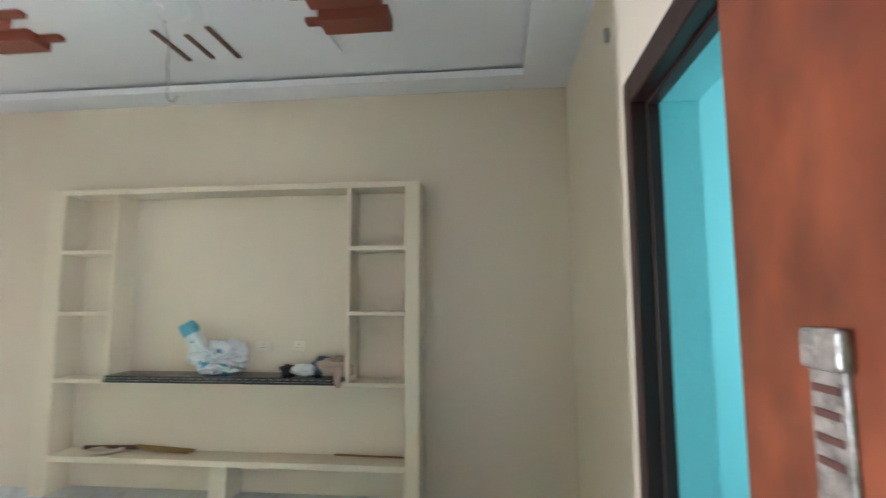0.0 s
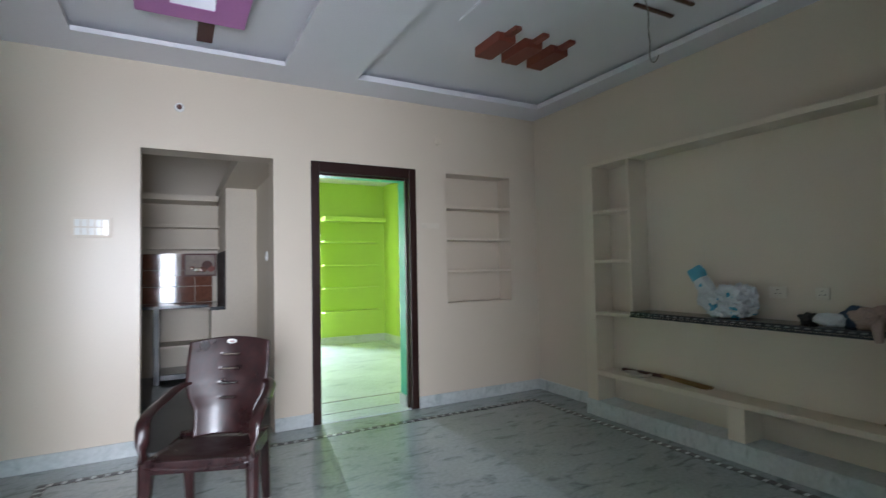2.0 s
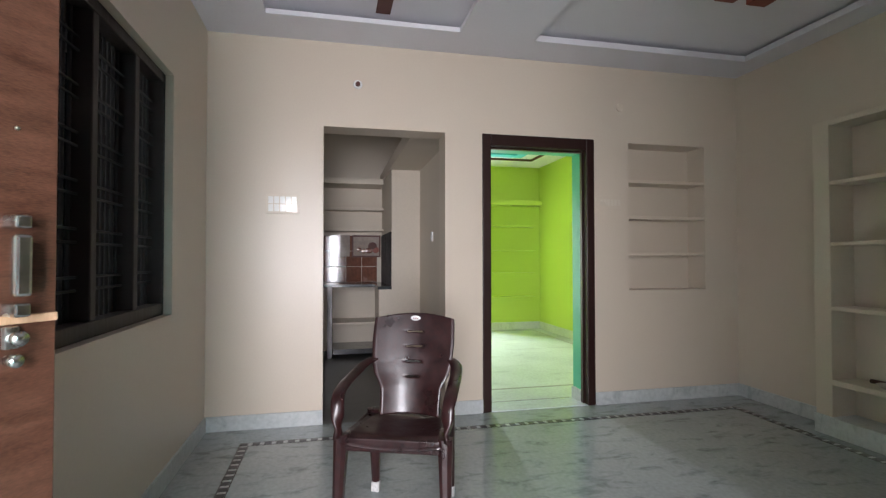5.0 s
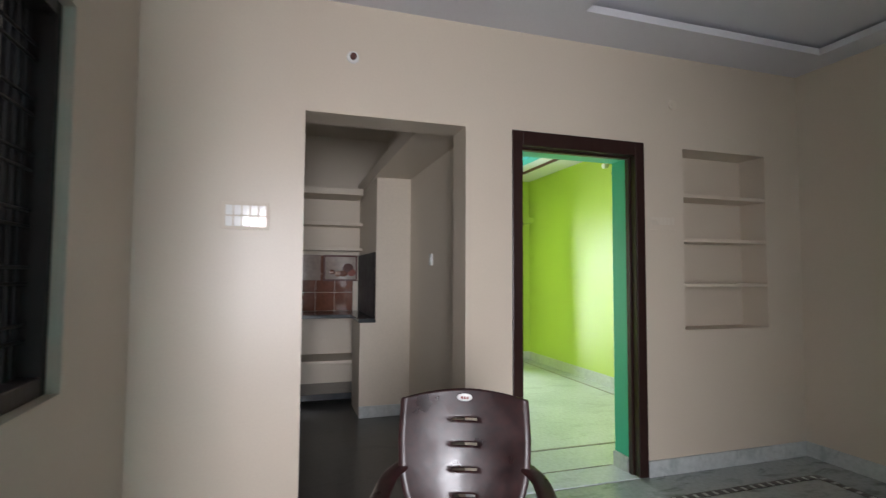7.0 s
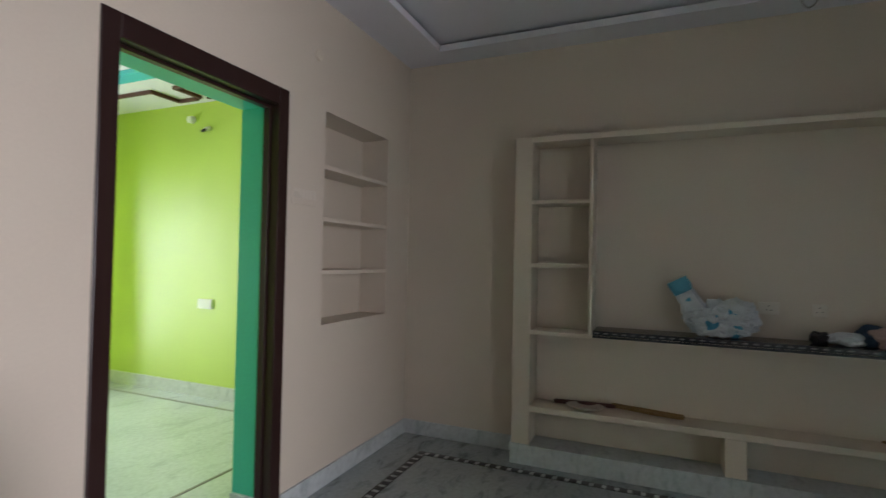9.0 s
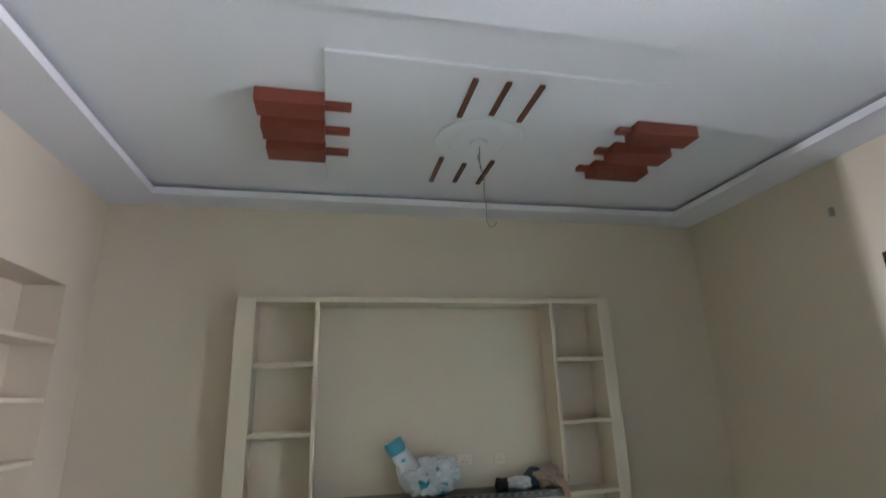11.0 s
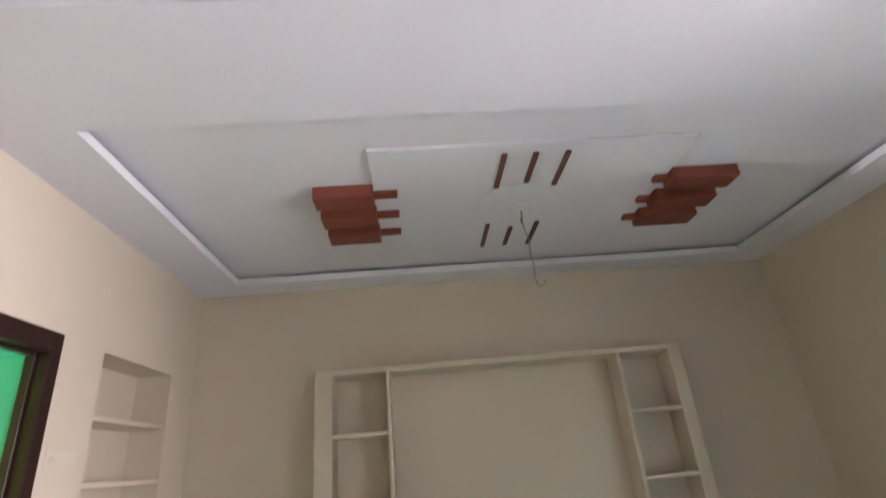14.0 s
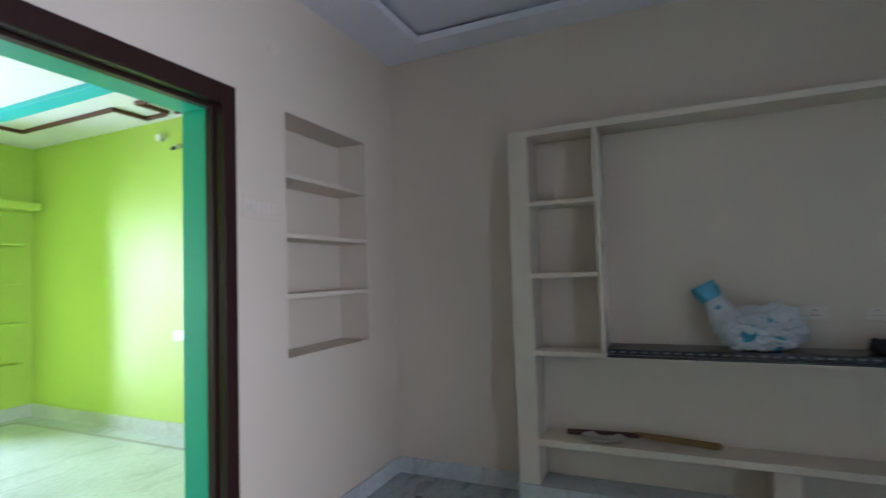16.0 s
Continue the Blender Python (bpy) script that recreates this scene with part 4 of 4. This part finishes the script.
tagged(part("folded_cloth", crumpled((0.075, 0.05, 0.06), (2.755, -0.10, Z), 9, 0.4), M_CLOTHB), "navy blue folded cloth on the slab", "cloth")
cloth = part("crumpled_cloth", crumpled((0.095, 0.06, 0.065), (2.85, -0.145, Z), 10, 0.5), M_CLOTHP)
part("hanging_end", gathered(smooth_path([(2.87, -0.19, Z + 0.05), (2.895, -0.255, Z + 0.01), (2.905, -0.262, Z - 0.05)], 4), (0.03, 0.016), 0.010, 5, 10), M_CLOTHP, cloth)
tagged(cloth, "beige and pink crumpled cloth hanging over the slab", "cloth")

Z = 0.3725
br = thing("hand_broom", "straw hand broom with dark red grip lying on the low shelf", "broom")
bm = bmesh.new()
tube(bm, smooth_path([(1.12, -0.05, Z + 0.012), (1.28, -0.045, Z + 0.016), (1.50, -0.045, Z + 0.022)]), 0.014, 10)
part("grip", bm, M_BROOMH, br, smooth=True)
for k in range(26):
    bm = bmesh.new()
    a = (k % 13 - 6) / 6
    zz = Z + 0.010 + 0.014 * (k // 13) + 0.003 * (k % 3)
    tube(bm, [(1.48, -0.045 + 0.006 * a, zz + 0.008), (1.68, -0.055 + 0.022 * a, zz), (1.86 + 0.03 * math.sin(k * 2.3), -0.06 + 0.036 * a, Z + 0.006 + 0.008 * (k // 13))], 0.003, 5)
    part("straw", bm, M_BROOM, br)
dish = thing("plastic_dish", "round clouded pale plastic dish on the low shelf", "dish")
bm = bmesh.new()
prof = ((0.0, 0.004), (0.07, 0.004), (0.095, 0.012), (0.115, 0.026), (0.118, 0.026), (0.098, 0.009), (0.07, 0.0), (0.0, 0.0))
n = 28
rings = [[bm.verts.new((1.325 + r * math.cos(2 * math.pi * k / n), -0.115 + 0.62 * r * math.sin(2 * math.pi * k / n), Z + z)) for k in range(n)] for r, z in prof[1:-1]]
for a, b in zip(rings, rings[1:]):
    for k in range(n):
        bm.faces.new((a[k], a[(k + 1) % n], b[(k + 1) % n], b[k]))
bm.faces.new(rings[0])
bm.faces.new(rings[-1][::-1])
part("dish", bm, M_DISH, dish, smooth=True)
bm = bmesh.new()
rod(bm, (2.82, -0.035, Z + 0.008), (3.275, -0.055, Z + 0.008), 0.007, 0.005, 8)
tagged(part("wooden_stick", bm, M_BROOM, smooth=True), "thin dry wooden stick on the low shelf", "stick")


# ---- kitchen ----
def kitchen():
    cz = 0.87
    top = thing("kitchen_worktop", "black granite kitchen worktop along the back wall", "worktop")
    part("slab", soft_box(KX, RY + 0.01, cz - 0.035, -2.33, -2.93, cz, 0.004), M_GRANITE, top)
    part("slab", soft_box(KX, -2.929, cz - 0.035, -1.80, -2.776, cz, 0.004), M_GRANITE, top)
    for y in (-3.44,):
        ob = part("granite_support", soft_box(-2.86, y - 0.03, 0, -2.36, y + 0.03, cz - 0.036, 0.004), M_GRANITE)
        tagged(ob, "upright black granite slab under the worktop", "support")
    sh = thing("under_counter_shelf", "cream plastered shelves under the worktop", "shelf")
    part("shelf", soft_box(KX, -3.405, 0.38, -2.42, -2.776, 0.41, 0.003), M_KITCH, sh)
    part("bottom_slab", soft_box(KX, -3.405, 0.04, -2.38, -2.776, 0.10, 0.004), M_GRANITE, sh, "black granite bottom slab")
    ws = thing("kitchen_wall_shelf", "cream plastered open wall shelves in the kitchen", "shelf")
    for z, d in ((1.545, 0.24), (1.81, 0.24)):
        part("shelf", soft_box(KX, RY + 0.01, z - 0.03, KX + d, -2.776, z, 0.003), M_KITCH, ws)
    part("loft_shelf", soft_box(KX, RY + 0.01, 2.08, KX + 0.42, -2.80, 2.15, 0.003), M_KITCH, ws)
    tile = bpy.data.meshes.new("tile")
    t = soft_box(0, 0.002, 0.002, 0.008, 0.198, 0.198, 0.002, 1)
    t.to_mesh(tile)
    t.free()
    tile.materials.append(M_TILE)
    bs = thing("backsplash", "red-brown glazed tile backsplash behind the worktop", "backsplash")
    for j in range(3):
        for k in range(9):
            y = -4.24 + k * 0.2
            if y > -2.95:
                continue
            ob = new("tile", tile)
            ob.parent = bs
            ob.location = (KX, y, cz + j * 0.2)
    side = thing("granite_upstand", "black granite lining on the side of the kitchen pier", "upstand")
    for a, b in ((KX + 0.01, -2.36), (-2.355, -1.83)):
        part("slab", soft_box(a, -2.787, cz + 0.001, b, -2.775, cz + 0.60, 0.002), M_UPSTAND, side)
    pic = thing("picture_tile", "glazed tile picture of a fruit bowl in a brown border", "tile picture")
    part("border", soft_box(KX + 0.008, -3.165, 1.19, KX + 0.014, -2.795, 1.475, 0.002), M_BROWN, pic)
    face = part("face", soft_box(KX + 0.014, -3.145, 1.21, KX + 0.017, -2.815, 1.455, 0.001), M_TILEW, pic)
    for y, z, ry, rz, m in ((-2.90, 1.33, 0.06, 0.055, M_BROWN), (-2.86, 1.285, 0.045, 0.04, M_RED), (-2.95, 1.275, 0.05, 0.035, M_TILE), (-3.01, 1.27, 0.035, 0.03, M_PANEB), (-3.07, 1.29, 0.03, 0.025, M_TILE)):
        bm = bmesh.new()
        bmesh.ops.create_uvsphere(bm, u_segments=12, v_segments=8, radius=1, matrix=Matrix.Translation((KX + 0.017, y, z)) @ Matrix.Diagonal((0.003, ry, rz, 1)))
        part("fruit", bm, m, face, smooth=True)
    pt = thing("pale_tile_panel", "plain pale glazed tile set in the backsplash", "tile")
    part("panel", soft_box(KX + 0.008, -3.40, 1.20, KX + 0.013, -3.19, 1.475, 0.002), M_TILEW, pt)
    sw = thing("switch_plate", "small white switch on the grey kitchen wall", "switch")
    b = part("plate", soft_box(-1.15, KY - 0.012, 1.34, -1.08, KY, 1.43, 0.003), M_WHITE, sw)
    part("rocker", soft_box(-1.13, KY - 0.017, 1.365, -1.10, KY - 0.012, 1.405, 0.002), M_WHITE, b)


kitchen()


# ---- green room ----
def green_room():
    sh = thing("green_wall_shelf", "lime green built-in open shelves on the far wall", "shelf")
    for z in (0.555, 0.945, 1.325, 1.715):
        part("shelf", soft_box(GX, -1.12, z - 0.025, -4.0, -0.16, z, 0.003), M_GREEN, sh)
    part("loft_shelf", soft_box(GX, -1.12, 2.04, -3.96, -0.06, 2.115, 0.003), M_GREEN, sh)
    z0 = 2.69
    ring = thing("ceiling_band", "teal painted raised band on the white ceiling", "ceiling band")
    for r in ((-3.3, -0.82, -1.2, -0.68), (-3.3, -1.7, -3.14, -0.82), (-1.36, -1.7, -1.2, -0.82), (-3.3, -1.84, -1.2, -1.7)):
        part("band", soft_box(r[0], r[1], z0 - 0.03, r[2], r[3], z0 + 0.0095, 0.003), M_AQUA, ring)
    # tabs are brown paint; the thin lines put shadow gaps into the same brown
    ln = thing("ceiling_line", "dark brown lines on the white ceiling, the thin ones in place of shadow gaps", "moulding")
    for r in ((-3.55, -0.43, -2.28, -0.40), (-2.31, -0.40, -2.28, -0.15), (-2.31, -0.15, -2.06, -0.12), (-1.94, -0.15, -1.7, -0.12), (-2.02, -0.43, -1.0, -0.40), (-2.02, -0.40, -1.99, -0.15), (-3.58, -2.0, -3.55, -0.40)):
        part("line", soft_box(r[0], r[1], z0 - 0.02, r[2], r[3], z0 + 0.0095, 0.002), M_BROWN, ln)
    cap = thing("bulb_holder", "round white lamp holder high on the green wall", "lamp holder")
    bm = bmesh.new()
    rod(bm, (-2.27, -0.001, 2.55), (-2.27, -0.05, 2.54), 0.035, 0.03, 20)
    part("holder", bm, M_WHITE, cap)
    hk = thing("wall_hook", "small dark conduit stub on the green wall", "conduit")
    bm = bmesh.new()
    tube(bm, smooth_path([(-2.12, -0.001, 2.44), (-2.10, -0.05, 2.42), (-2.05, -0.06, 2.425)]), 0.012, 8)
    part("stub", bm, M_GRILLE, hk, smooth=True)
    bm = bmesh.new()
    rod(bm, (-2.055, -0.001, 2.45), (-2.06, -0.045, 2.435), 0.022, 0.018, 14)
    part("elbow", bm, M_WHITE, hk, "white conduit elbow", smooth=True)
    sw = thing("switch_plate", "glossy white switch board low on the green wall", "switch", group="switch plates")
    b = part("plate", soft_box(-2.13, -0.014, 0.80, -1.95, 0, 0.89, 0.003), M_SWITCH, sw)
    for k in range(4):
        part("rocker", soft_box(-2.115 + k * 0.04, -0.02, 0.815, -2.08 + k * 0.04, -0.014, 0.875, 0.002), M_WHITE, b)


green_room()

# ---- outside, beyond the window and main door ----
# added sunlit wall that bounces light and backs the window gaps
structure("neighbour_wall", boxes((-9, -8.2, -0.15, 9, -8.0, 5.2)), M_EXT, "pale plastered wall added outside to bounce sunlight", "wall")

# ---- floor border inlay, piece by piece ----
def piece(name, sx, sy, mat):
    me = bpy.data.meshes.new(name)
    bm = boxes((-sx / 2, -sy / 2, -0.002, sx / 2, sy / 2, 0.0022))
    bm.to_mesh(me)
    bm.free()
    me.materials.append(mat)
    return me


dark_x, dark_y = piece("inlay_tile", 0.044, 0.042, M_BLACK), piece("inlay_tile", 0.042, 0.044, M_BLACK)
c = BW / 2
PITCH = 0.07
for y in (by0 + c, by1 - c):
    n = int((bx1 - bx0 - BW) / PITCH)
    for k in range(n + 1):
        ob = new("inlay_tile", dark_x)
        ob.parent = floor_ob
        ob.location = (bx0 + c + k * (bx1 - bx0 - BW) / n, y, 0)
for x in (bx0 + c, bx1 - c):
    n = int((by1 - by0 - BW) / PITCH)
    for k in range(1, n):
        ob = new("inlay_tile", dark_y)
        ob.parent = floor_ob
        ob.location = (x, by0 + c + k * (by1 - by0 - BW) / n, 0)
for a, b, c0, d in ((bx0, by0, bx1, by0 + BW), (bx0, by1 - BW, bx1, by1), (bx0, by0 + BW, bx0 + BW, by1 - BW), (bx1 - BW, by0 + BW, bx1, by1 - BW)):
    part("inlay_band", boxes((a, b, -0.003, c0, d, 0.0008)), M_SKIRT, floor_ob)
for s, e in ((0.0, 0.006), (BW - 0.006, BW)):
    for r in ((bx0 + s, by0 + s, bx1 - s, by0 + e), (bx0 + s, by1 - e, bx1 - s, by1 - s), (bx0 + s, by0 + e, bx0 + e, by1 - e), (bx1 - e, by0 + e, bx1 - s, by1 - e)):
        part("inlay_line", boxes((r[0], r[1], -0.003, r[2], r[3], 0.0016)), M_BLACK, floor_ob)
